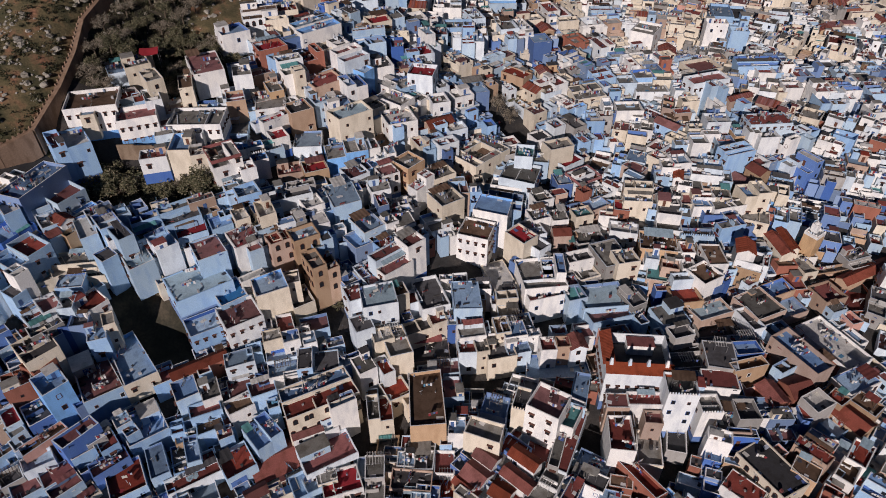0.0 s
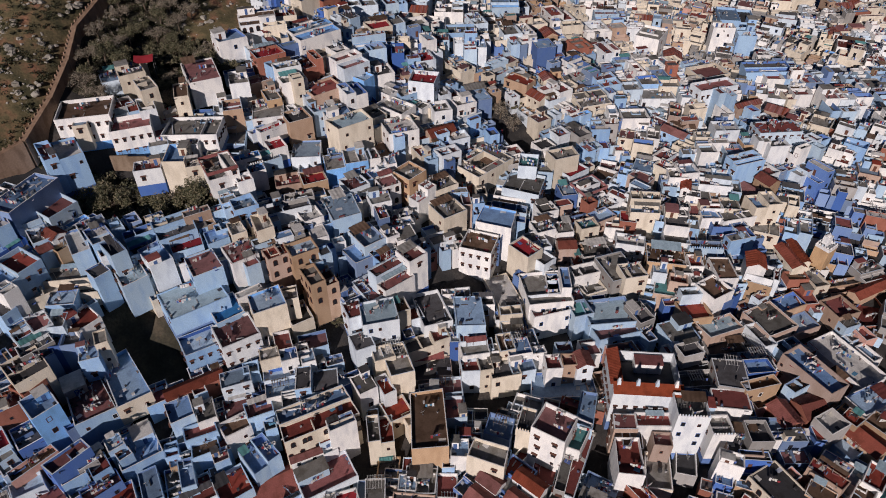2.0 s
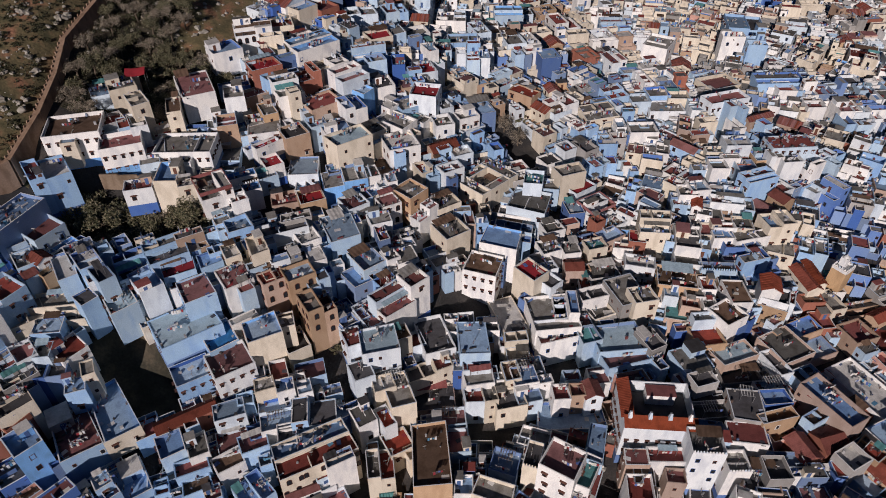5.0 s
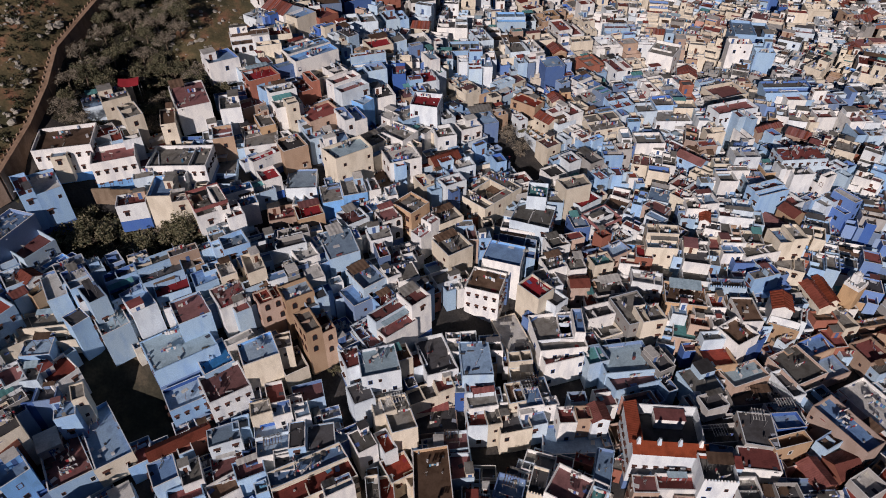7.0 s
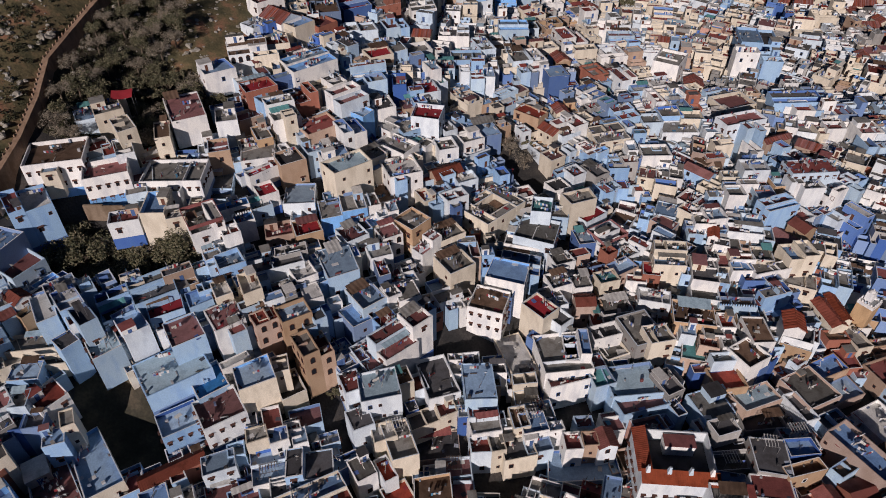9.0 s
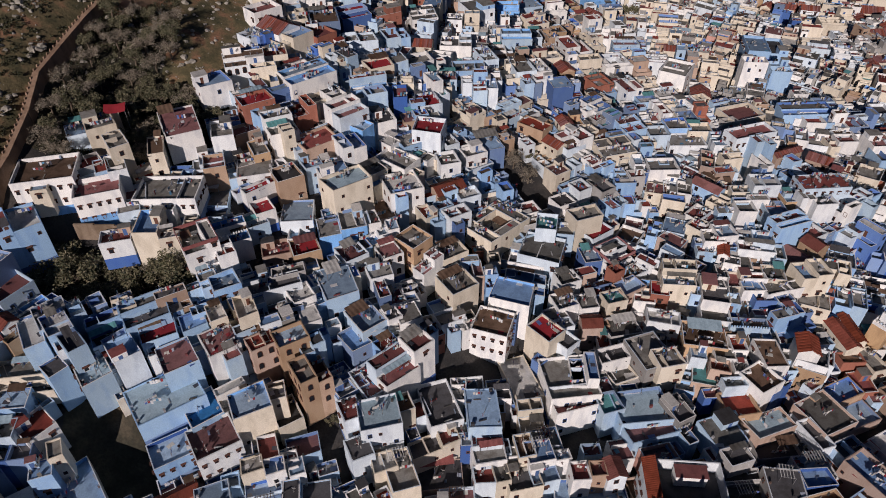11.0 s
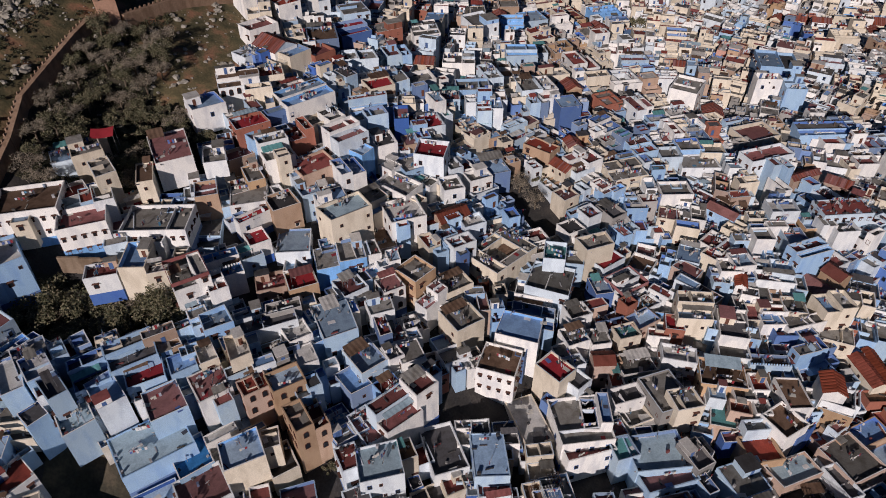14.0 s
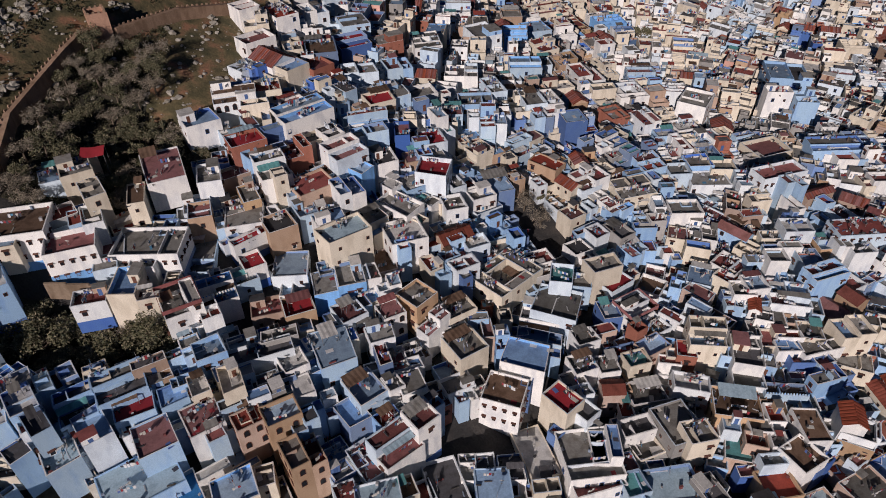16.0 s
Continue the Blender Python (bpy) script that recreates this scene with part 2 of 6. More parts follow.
def window_meshes(wide, high, frame, arched=False, hood=0.0):
    """A frame in one piece, standing proud of the wall, and the dark pane; or all in one mesh for houses further off."""
    s = Shell()
    p = s if hood else Shell()
    w, f = wide / 2, 0.09
    hole = [(-w, 0), (w, 0), (w, high), (-w, high)]
    if arched:
        hole = [(-w, 0), (w, 0), (w, high)] + [(w * math.cos(math.pi * k / 6), high + w * math.sin(math.pi * k / 6)) for k in range(1, 6)] + [(-w, high)]
    rim = [(x * (w + f) / w, z * (high + f) / high - (f if z <= 0 else 0)) for x, z in hole]
    s.strip([[(x, 0.25, z) for x, z in rim], [(x, -0.05, z) for x, z in rim], [(x, -0.05, z) for x, z in hole], [(x, 0.0, z) for x, z in hole]], frame)
    p.face([(x, -0.005, z) for x, z in hole], MAT["glass"])
    if hood:
        if hood > 0:
            hood_shell(s, wide, MAT["hood"], hood)
        mesh = s.done("window")
        FLAT[mesh] = s
        return mesh
    return s.done("window"), p.done("pane")


def hood_shell(s, wide, mat, up=0.0):
    """A little tiled roof over a window."""
    lo, hi = wide / 2 + 0.3, wide / 2 + 0.22
    rings = [[(-lo, 0.25, up), (lo, 0.25, up), (lo, -0.45, up - 0.06), (-lo, -0.45, up - 0.06)], [(-hi, 0.25, up + 0.2), (hi, 0.25, up + 0.2), (lo, -0.45, up + 0.02), (-lo, -0.45, up + 0.02)]]
    s.strip(rings, mat)
    s.face(rings[1], mat)


WINDOWS = {
    "plain": (*window_meshes(0.8, 1.15, MAT["frame_white"]), 1.3),
    "brown": (*window_meshes(0.85, 1.2, MAT["frame_brown"]), 1.35),
    "blue": (*window_meshes(0.75, 1.1, MAT["frame_blue"]), 0),
    "small": (*window_meshes(0.55, 0.7, MAT["frame_brown"]), 0),
    "arched": (*window_meshes(0.95, 1.1, MAT["frame_brown"], True), 0),
}
hood = Shell()
hood_shell(hood, 0.85, MAT["hood"])
HOOD = hood.done("hood")
FAR_WINDOWS = {
    "plain": window_meshes(0.8, 1.15, MAT["frame_white"], False, 1.3),
    "brown": window_meshes(0.85, 1.2, MAT["frame_brown"], False, 1.35),
    "blue": window_meshes(0.75, 1.1, MAT["frame_blue"], False, -1),
    "small": window_meshes(0.55, 0.7, MAT["frame_brown"], False, -1),
    "bare": window_meshes(0.8, 1.1, MAT["frame_brown"], False, -1),
    "arched": window_meshes(0.95, 1.1, MAT["frame_brown"], True, -1),
}


# ---- houses ----
WORDS = {"W": "whitewashed", "C": "cream rendered", "B": "pale blue washed", "S": "deep blue painted", "L": "bright sky-blue painted", "T": "ochre rendered", "R": "brick-red rendered", "G": "bare grey concrete", "P": "pink rendered"}
TOPS = {"g": "flat grey concrete terrace", "r": "dark red painted roof terrace", "b": "blue painted roof terrace", "w": "white painted roof terrace", "k": "dark tarred roof terrace", "m": "rusty brown sheet roof", "e": "teal sheet roof", "c": "crimson painted roof", "p": "pale blue painted roof terrace", "a": "bright blue sheet awning roof", "t": "pitched red clay tile roof"}


def wall_shell(w, d, h, ph, thick, mat, r, inner=None, drop=0.0, rim=None):
    """Four walls that end in a parapet, hand-built and a little out of true."""
    s = Shell()
    j = lambda a: r.uniform(-a, a)
    base = [(-w / 2, -d / 2), (w / 2, -d / 2), (w / 2, d / 2), (-w / 2, d / 2)]
    top = [(x * 0.996 + j(0.06), y * 0.996 + j(0.06), h + j(0.12)) for x, y in base]
    ins = [(x - math.copysign(thick, x), y - math.copysign(thick, y)) for x, y, _ in top]
    s.strip([[(*p, 0) for p in base], top, [(*p, q[2]) for p, q in zip(ins, top)], [(*p, h - ph - drop - 0.1) for p in ins]], mat, [mat, rim or mat, inner or mat])
    return s, ins


def inset(quad, t):
    """A four-cornered outline drawn in by t metres."""
    out = []
    for k in range(4):
        p, a, b = Vector(quad[k]), Vector(quad[k - 1]), Vector(quad[(k + 1) % 4])
        out.append(tuple(p + ((a - p).normalized() + (b - p).normalized()) * t))
    return out


class Plan:
    """One house as a list of parts: (name, shell, place, label, index of the part that carries it)."""

    def __init__(self, walls, roofs):
        self.parts, self.walls, self.roofs = [], walls, roofs

    def add(self, name, shell, m=None, label="", under=None):
        if shell is not None:
            self.parts.append((name, shell, m, label, under))
        return len(self.parts) - 1

    def build(self, top):
        made = []
        for name, shell, m, label, under in self.parts:
            mesh = shell.done(name) if isinstance(shell, Shell) else shell
            made.append(child(name, mesh, top if under is None else made[under], m, label))

    def pour(self, big, place):
        """Everything into one large mesh."""
        at = []
        for name, shell, m, label, under in self.parts:
            q = (place if under is None else at[under]) @ (m or Matrix.Identity(4))
            at.append(q)
            big.take(shell if isinstance(shell, Shell) else FLAT[shell], q)


def block(s, quad, z0, z1, ph, thick, mat, inner, rim, r):
    """Four walls round one terrace, ending in a hand-built parapet; the outline of the terrace inside."""
    j = lambda a: r.uniform(-a, a)
    top = [(x + j(0.04), y + j(0.04), z1 + j(0.07)) for x, y in quad]
    ins = inset([p[:2] for p in top], thick)
    s.strip([[(*p, z0) for p in quad], top, [(*p, q[2]) for p, q in zip(ins, top)], [(*p, z1 - ph - 0.1) for p in ins]], mat, [mat, rim or mat, inner or mat])
    return ins


def slab(quad, z, mat, side, thick=0.22):
    f = Shell()
    f.strip([[(*p, z - thick) for p in quad], [(*p, z) for p in quad]], side)
    f.face([(*p, z) for p in quad], mat)
    f.face([(*p, z - thick) for p in reversed(quad)], side)
    return f


def few_cells(w, d, r):
    """A single terrace as a rule; a larger house may step down once or hold a small court."""
    if w * d < 42 or r.random() < 0.5:
        return [(0, 1, 0, 1, 0.0)]
    u, v, low = r.uniform(0.35, 0.65), r.uniform(0.35, 0.6), r.choice((0.5, 1.0, 2.2))
    kind = r.random()
    if kind < 0.35:
        return [(0, u, 0, 1, 0.0), (u, 1, 0, 1, low)] if r.random() < 0.5 else [(0, u, 0, 1, low), (u, 1, 0, 1, 0.0)]
    if kind < 0.7 or min(w, d) < 9:
        return [(0, 1, v, 1, 0.0), (0, 1, 0, v, low)]
    e, f = r.uniform(0.26, 0.36), r.uniform(0.62, 0.74)
    return [(0, 1, 0, e, 0.0), (0, e, e, f, 0.0), (e, f, e, f, low + 1.6), (f, 1, e, f, 0.0), (0, 1, f, 1, 0.0)]


def roof_cells(w, d, r):
    """How a house steps: (from, to) across, (from, to) in depth, metres by which each part stands below (or, negative, above) the roof."""
    small = min(w, d)
    if small < 3.4 or r.random() < 0.22:
        return [(0, 1, 0, 1, 0.0)]
    u, v = r.uniform(0.36, 0.64), r.uniform(0.36, 0.6)
    deep, mid, up = r.uniform(1.6, 3.0), r.uniform(0.3, 1.0), -r.uniform(1.9, 2.6)
    kind = r.random()
    if small < 4.6:
        if w > d:
            return [(0, u, 0, 1, r.choice((0.0, mid, deep))), (u, 1, 0, 1, 0.0)] if r.random() < 0.5 else [(0, u, 0, 1, 0.0), (u, 1, 0, 1, r.choice((mid, deep, up)))]
        return [(0, 1, 0, v, r.choice((mid, deep, 0.0))), (0, 1, v, 1, r.choice((0.0, 0.0, up)))]
    if kind < 0.22:
        return [(0, 1, v, 1, r.choice((0.0, up))), (0, 1, 0, v, r.choice((0.0, mid, deep)))]
    if kind < 0.42:
        return [(0, u, 0, 1, r.choice((mid, deep, 0.0))), (u, 1, v, 1, r.choice((0.0, up))), (u, 1, 0, v, r.choice((0.0, mid)))]
    if kind < 0.60:
        return [(u, 1, 0, 1, r.choice((mid, deep, 0.0))), (0, u, v, 1, r.choice((0.0, up))), (0, u, 0, v, r.choice((0.0, mid)))]
    if kind < 0.84:
        levels = [0.0, 0.0, mid, r.choice((deep, up))]
        r.shuffle(levels)
        return [(0, u, 0, v, levels[0]), (u, 1, 0, v, levels[1]), (0, u, v, 1, levels[2]), (u, 1, v, 1, levels[3])]
    e, f = r.uniform(0.26, 0.36), r.uniform(0.62, 0.74)
    return [(0, 1, 0, e, 0.0), (0, e, e, f, 0.0), (e, f, e, f, deep + 1.6), (f, 1, e, f, 0.0), (0, 1, f, 1, r.choice((0.0, up, mid)))]


def tile_slope(s, a, b, c, d, mat, pitch=0.42):
    """A slope of clay tiles from the eave a-b up to the ridge d-c, in raised rows."""
    a, b, c, d = map(Vector, (a, b, c, d))
    rows = max(4, int((b - a).length / pitch))
    n = (b - a).cross(d - a).normalized() * 0.07
    for k in range(rows):
        p, q, t = k / rows, (k + 0.55) / rows, (k + 1) / rows
        lo = [a.lerp(b, f) for f in (p, q, t)]
        hi = [d.lerp(c, f) for f in (p, q, t)]
        s.face([lo[0] + n, lo[1] + n, hi[1] + n, hi[0] + n], mat)
        s.face([lo[1], lo[2], hi[2], hi[1]], mat)
        s.face([lo[1] + n, lo[1], hi[1], hi[1] + n], mat)
        s.face([lo[0], lo[0] + n, hi[0] + n, hi[0]], mat)
    s.face([a - n * 2, d - n * 2, c - n * 2, b - n * 2], mat)
    s.face([a - n * 2, b - n * 2, b, a], mat)


def add_windows(plan, quad, tops, turn, wall, r, near, arched, full=False):
    """Windows on the outer walls; tops: (from, to, height) along each of the front, right and left walls."""
    kind = "arched" if arched else r.choice({"W": ["plain", "brown", "brown", "blue"], "B": ["blue", "plain", "brown"], "S": ["blue", "small"]}.get(wall, ["brown", "small", "brown", "plain"]))
    hooded = full or r.random() < 0.45
    kind = "brown" if full else kind
    for side, edge in ((0, (0, 1)), (1, (1, 2)), (3, (3, 0))):
        p, q = Vector(quad[edge[0]]), Vector(quad[edge[1]])
        along = math.atan2(q.y - p.y, q.x - p.x)
        if -math.cos(along + turn) > 0.35:
            continue
        long = (q - p).length
        for u0, u1, z_top in tops[side]:
            span = (u1 - u0) * long
            cols = max(1, int((span - 0.5) / (1.9 if full else 2.1 if arched else 2.6)))
            blind = not (arched or full) and r.random() < 0.25
            for row in range(3 if near else 2):
                z = z_top - 1.95 - 3.0 * row - (0.5 if row else 0)
                if z < 2.2 or blind:
                    break
                for col in range(cols):
                    if r.random() < (0.03 if full else 0.12 if arched else 0.46):
                        continue
                    f = u0 + (u1 - u0) * ((col + 0.5) / cols + (0 if full else r.uniform(-0.06, 0.06)))
                    c = p.lerp(q, f)
                    m = pose(c.x, c.y, z + (0 if full else r.uniform(-0.15, 0.15)), 0, 0, math.degrees(along)) @ pose(0, -0.02, 0)
                    if full:
                        m = m @ Matrix.Diagonal((0.72, 1, 0.8, 1))
                    k = kind if full or r.random() < 0.8 else ("small" if not arched else "arched")
                    if not near:
                        plan.add("window", FAR_WINDOWS[k if k not in ("plain", "brown") or hooded else "bare"], m)
                        continue
                    win = plan.add("window", WINDOWS[k][0], m)
                    plan.add("pane", WINDOWS[k][1], None, "", win)
                    if WINDOWS[k][2] and hooded:
                        plan.add("hood", HOOD, pose(0, 0, WINDOWS[k][2]), "", win)


def strew(s, m0, w, d, r, amount, washing):
    """Washing, crates, tubs, pots, rugs and planks left on a terrace, most of them along its edges."""
    for _ in range(amount):
        px, py = r.uniform(-w / 2, w / 2), r.uniform(-d / 2, d / 2)
        if r.random() < 0.6:
            if r.random() < w / (w + d):
                py = r.choice((-1, 1)) * (d / 2 - r.random() * 0.3)
            else:
                px = r.choice((-1, 1)) * (w / 2 - r.random() * 0.3)
        m = m0 @ pose(px, py, 0, 0, 0, r.choice((0, 90, 180)) + r.gauss(0, 14))
        a = r.random()
        if a < washing:
            n = r.randint(3, 6)
            m = m0 @ pose(r.uniform(-0.3, 0.1) * w, r.uniform(-0.4, 0.4) * d, 0, 0, 0, r.choice((0, 0, 60, 90)) + r.gauss(0, 10))
            s.mesh_box(-0.4, n * 0.55, -0.012, 0.012, 1.58, 1.6, MAT["junk"], m)
            for k in range(n):
                q = m @ pose(k * 0.52, 0, 0, r.uniform(-6, 6))
                s.mesh_box(-r.uniform(0.15, 0.26), 0.24, -0.015, 0.015, r.uniform(0.5, 1.1), 1.6, MAT["cloth"], q)
        elif a < washing + 0.35:
            e = r.uniform(0.1, 0.38)
            s.mesh_box(-e, e, -e * r.uniform(0.4, 1), e * 0.8, 0, r.uniform(0.2, 0.9), MAT["junk"], m)
        elif a < washing + 0.48:
            s.mesh_box(-r.uniform(0.3, 1.1), 0.6, -0.1, 0.1, 0.0, r.uniform(0.1, 0.4), MAT["junk"], m)
        elif a < washing + 0.62:
            e = r.uniform(0.14, 0.3)
            ring = [(e * math.cos(k * 1.0472), e * math.sin(k * 1.0472)) for k in range(6)]
            hi = r.uniform(0.25, 0.8)
            s.strip([[tuple(m @ Vector((x * 0.8, y * 0.8, 0))) for x, y in ring], [tuple(m @ Vector((x, y, hi))) for x, y in ring]], MAT["junk"])
            s.face([tuple(m @ Vector((x * 0.9, y * 0.9, hi - 0.03))) for x, y in ring], MAT["junk"])
        else:
            s.mesh_box(-r.uniform(0.4, 1.1), 0.6, -0.45, 0.45, 0.0, 0.04, MAT["cloth"], m)


def furnish(plan, cw, cd, m, wall, r, near, clutter_shell):
    """What stands on one terrace: a lean-to, a sheet awning, a dividing wall, washing."""
    wm = plan.walls[wall]
    small = min(cw, cd)
    a = r.random()
    if small > 2.6 and a < 0.24:
        # sheet awning on posts against the back wall
        aw, ad = cw * r.uniform(0.45, 0.9), cd * r.uniform(0.3, 0.55)
        hi, fall = r.uniform(1.9, 2.3), r.uniform(0.1, 0.5)
        s = Shell()
        tile = plan.roofs[r.choice("ggwwmmrekp")]
        rows = max(2, int(aw / 0.5))
        wave = [(-aw / 2 + aw * k / rows, hi + 0.06 * (k % 2)) for k in range(rows + 1)]
        edge = wave + [(x, z - 0.05) for x, z in reversed(wave)]
        s.strip([[(x, 0, z) for x, z in edge], [(x, ad, z + fall) for x, z in edge]], tile)
        place = m @ pose((cw - aw) / 2 * r.choice((-1, 1, 0)), cd / 2 - ad, -fall * 0.5)
        awning = plan.add("awning", s, place)
        post = Shell()
        post.mesh_box(-0.05, 0.05, -0.05, 0.05, 0, hi + fall * 0.5, MAT["steel"])
        for sx in (-1, 1):
            plan.add("post", post, pose(sx * (aw / 2 - 0.1), 0.08, 0), "", awning)
    elif small > 2.8 and a < 0.42:
        # small room at a corner of the terrace
        hw, hd, hh = r.uniform(0.35, 0.6) * cw, r.uniform(0.3, 0.5) * cd, r.uniform(1.9, 2.5)
        sx = r.choice((-1, 1))
        b = Shell()
        hut_wall = wm if r.random() < 0.7 else plan.walls[r.choice("WCBT")]
        b.mesh_box(-hw / 2, hw / 2, -hd / 2, hd / 2, 0, hh, hut_wall)
        hut = plan.add("stair_hut", b, m @ pose(sx * (cw - hw) / 2, (cd - hd) / 2 * r.choice((1, 1, -1)), 0))
        c = Shell()
        c.mesh_box(-hw / 2 - 0.12, hw / 2 + 0.12, -hd / 2 - 0.12, hd / 2 + 0.12, hh, hh + 0.14, plan.roofs[r.choice("ggrwk")])
        plan.add("hut_roof", c, None, "", hut)
        c = Shell()
        c.mesh_box(-0.4, 0.4, -hd / 2 - 0.04, -hd / 2 + 0.02, 0.05, 1.8, MAT["frame_brown"] if r.random() < 0.6 else MAT["frame_blue"])
        plan.add("door", c, None, "", hut)
    elif small > 2.4 and a < 0.62:
        b = Shell()
        tall = r.uniform(0.6, 1.5)
        if cw > cd:
            u = r.uniform(-0.25, 0.25) * cw
            b.mesh_box(u - 0.1, u + 0.1, -cd / 2, cd / 2 * r.uniform(0.2, 1), 0, tall, wm)
        else:
            u = r.uniform(-0.25, 0.25) * cd
            b.mesh_box(-cw / 2, cw / 2 * r.uniform(0.2, 1), u - 0.1, u + 0.1, 0, tall, wm)
        plan.add("partition", b, m)
    elif small > 3.4 and near and a < 0.70:
        pw, pd = min(cw - 0.4, r.uniform(2.5, 4.0)), min(cd - 0.4, r.uniform(2.0, 3.0))
        bar = Shell()
        bar.mesh_box(-pw / 2 - 0.1, pw / 2 + 0.1, -pd / 2 - 0.05, -pd / 2 + 0.05, 2.02, 2.1, MAT["steel"])
        pergola = plan.add("pergola", bar, m @ pose(0, (cd - pd) / 2 - 0.1, 0), "open slatted pergola frame")
        plan.add("beam", bar, pose(0, pd, 0), "", pergola)
        post, slat = Shell(), Shell()
        post.mesh_box(-0.05, 0.05, -0.05, 0.05, 0, 2.02, MAT["steel"])
        slat.mesh_box(-0.05, 0.05, -pd / 2 - 0.15, pd / 2 + 0.15, 2.1, 2.18, MAT["frame_white"] if r.random() < 0.6 else plan.roofs["m"])
        for sx in (-1, 1):
            for sy in (-1, 1):
                plan.add("post", post, pose(sx * pw / 2, sy * pd / 2, 0), "", pergola)
        for k in range(int(pw / 0.6) + 1):
            plan.add("slat", slat, pose(-pw / 2 + 0.6 * k, 0, 0), "", pergola)
    if small > 1.6:
        busy = r.random()
        amount = int(cw * cd * (r.uniform(0.28, 0.55) if busy < 0.22 else r.uniform(0.06, 0.18))) + 1
        strew(clutter_shell, m, cw - 0.3, cd - 0.3, r, amount, 0.28 if busy < 0.4 else 0.10)


def house_plan(w, d, h, turn, wall, roof, style, near, r, walls, roofs, plain=False, placed=False):
    """A medina house of one or more blocks, standing at the origin; and the middle and height of each terrace."""
    plan, junk, spots = Plan(walls, roofs), Shell(), []
    wm, rm = walls[wall], roofs[roof]
    if roof == "t":
        rise = 0.26 * min(w, d)
        eave = h - rise * 0.6
        s = Shell()
        b = [(-w / 2, -d / 2), (w / 2, -d / 2), (w / 2, d / 2), (-w / 2, d / 2)]
        s.strip([[(*p, 0) for p in b], [(*p, eave) for p in b]], wm)
        t, o = Shell(), 0.3
        step = 0.42 if near else 0.8
        if w >= d:
            s.face([(w / 2, -d / 2, eave), (w / 2, d / 2, eave), (w / 2, 0, eave + rise)], wm)
            s.face([(-w / 2, d / 2, eave), (-w / 2, -d / 2, eave), (-w / 2, 0, eave + rise)], wm)
            lo = eave - rise * o / (d / 2) + 0.1
            for sg in (1, -1):
                tile_slope(t, (-sg * (w / 2 + 0.15), -sg * (d / 2 + o), lo), (sg * (w / 2 + 0.15), -sg * (d / 2 + o), lo), (sg * (w / 2 + 0.15), 0, eave + rise + 0.1), (-sg * (w / 2 + 0.15), 0, eave + rise + 0.1), rm, step)
        else:
            s.face([(-w / 2, -d / 2, eave), (w / 2, -d / 2, eave), (0, -d / 2, eave + rise)], wm)
            s.face([(w / 2, d / 2, eave), (-w / 2, d / 2, eave), (0, d / 2, eave + rise)], wm)
            lo = eave - rise * o / (w / 2) + 0.1
            for sg in (1, -1):
                tile_slope(t, (sg * (w / 2 + o), -sg * (d / 2 + 0.15), lo), (sg * (w / 2 + o), sg * (d / 2 + 0.15), lo), (0, sg * (d / 2 + 0.15), eave + rise + 0.1), (0, -sg * (d / 2 + 0.15), eave + rise + 0.1), rm, step)
        plan.add("wall", s)
        plan.add("roof", t)
        add_windows(plan, b, {k: [(0, 1, eave)] for k in (0, 1, 3)}, turn, wall, r, near, False)
        return plan, junk, spots
    w, d = w + 0.4, d + 0.4
    skew = 0.0 if "tf" in style or "win" in style or "cren" in style else 0.09
    quad = [(x * (1 + r.uniform(-skew, skew * 0.6)), y * (1 + r.uniform(-skew, skew * 0.6))) for x, y in ((-w / 2, -d / 2), (w / 2, -d / 2), (w / 2, d / 2), (-w / 2, d / 2))]
    at = lambda u, v: tuple(Vector(quad[0]).lerp(Vector(quad[1]), u).lerp(Vector(quad[3]).lerp(Vector(quad[2]), u), v))
    cells = [(0, 1, 0, 1, 0.0)] if "flat" in style else [(0, 1, 0, 1, 3.4)] if "tf" in style else [(0, 1, 0, 0.24, 0.0), (0, 0.24, 0.24, 0.76, 0.0), (0.24, 0.76, 0.24, 0.76, 3.4), (0.76, 1, 0.24, 0.76, 0.0), (0, 1, 0.76, 1, 0.0)] if "court" in style else few_cells(w, d, r) if placed else roof_cells(w, d, r)
    if plain:
        cells = cells[:] if len(cells) < 3 else [(0, 1, 0, 1, 0.0)]
    inner = walls["S"] if (roof == "b" or wall in "BSL") and r.random() < 0.5 else walls["L"] if roof == "b" and r.random() < 0.3 else None
    rim = walls["W"] if wall != "W" and r.random() < 0.65 else None
    thick = r.uniform(0.16, 0.26)
    low_edge = r.choice((0.25, 0.45, 0.7, 0.9, 1.05, 1.3))
    floors, tops = [], {0: [], 1: [], 3: []}
    for u0, u1, v0, v1, low in cells:
        z1 = max(h - low, 2.5)
        ph = 3.4 if "tf" in style else min(0.3, low_edge) if low < 0 else r.choice((low_edge, low_edge, 1.0))
        if "tf" in style:
            z1 = h
        cell = [at(u0, v0), at(u1, v0), at(u1, v1), at(u0, v1)]
        s = Shell()
        ins = block(s, cell, 0, z1, ph, thick, wm, inner, rim, r)
        plan.add("wall", s)
        same = low == 0 or r.random() < 0.6
        mat = rm if same else roofs[r.choice("ggrrbbwk")]
        floors.append((ins, z1 - ph, low, mat))
        if v0 == 0:
            tops[0].append((u0, u1, z1 - ph))
        if u1 == 1:
            tops[1].append((v0, v1, z1 - ph))
        if u0 == 0:
            tops[3].append((1 - v1, 1 - v0, z1 - ph))
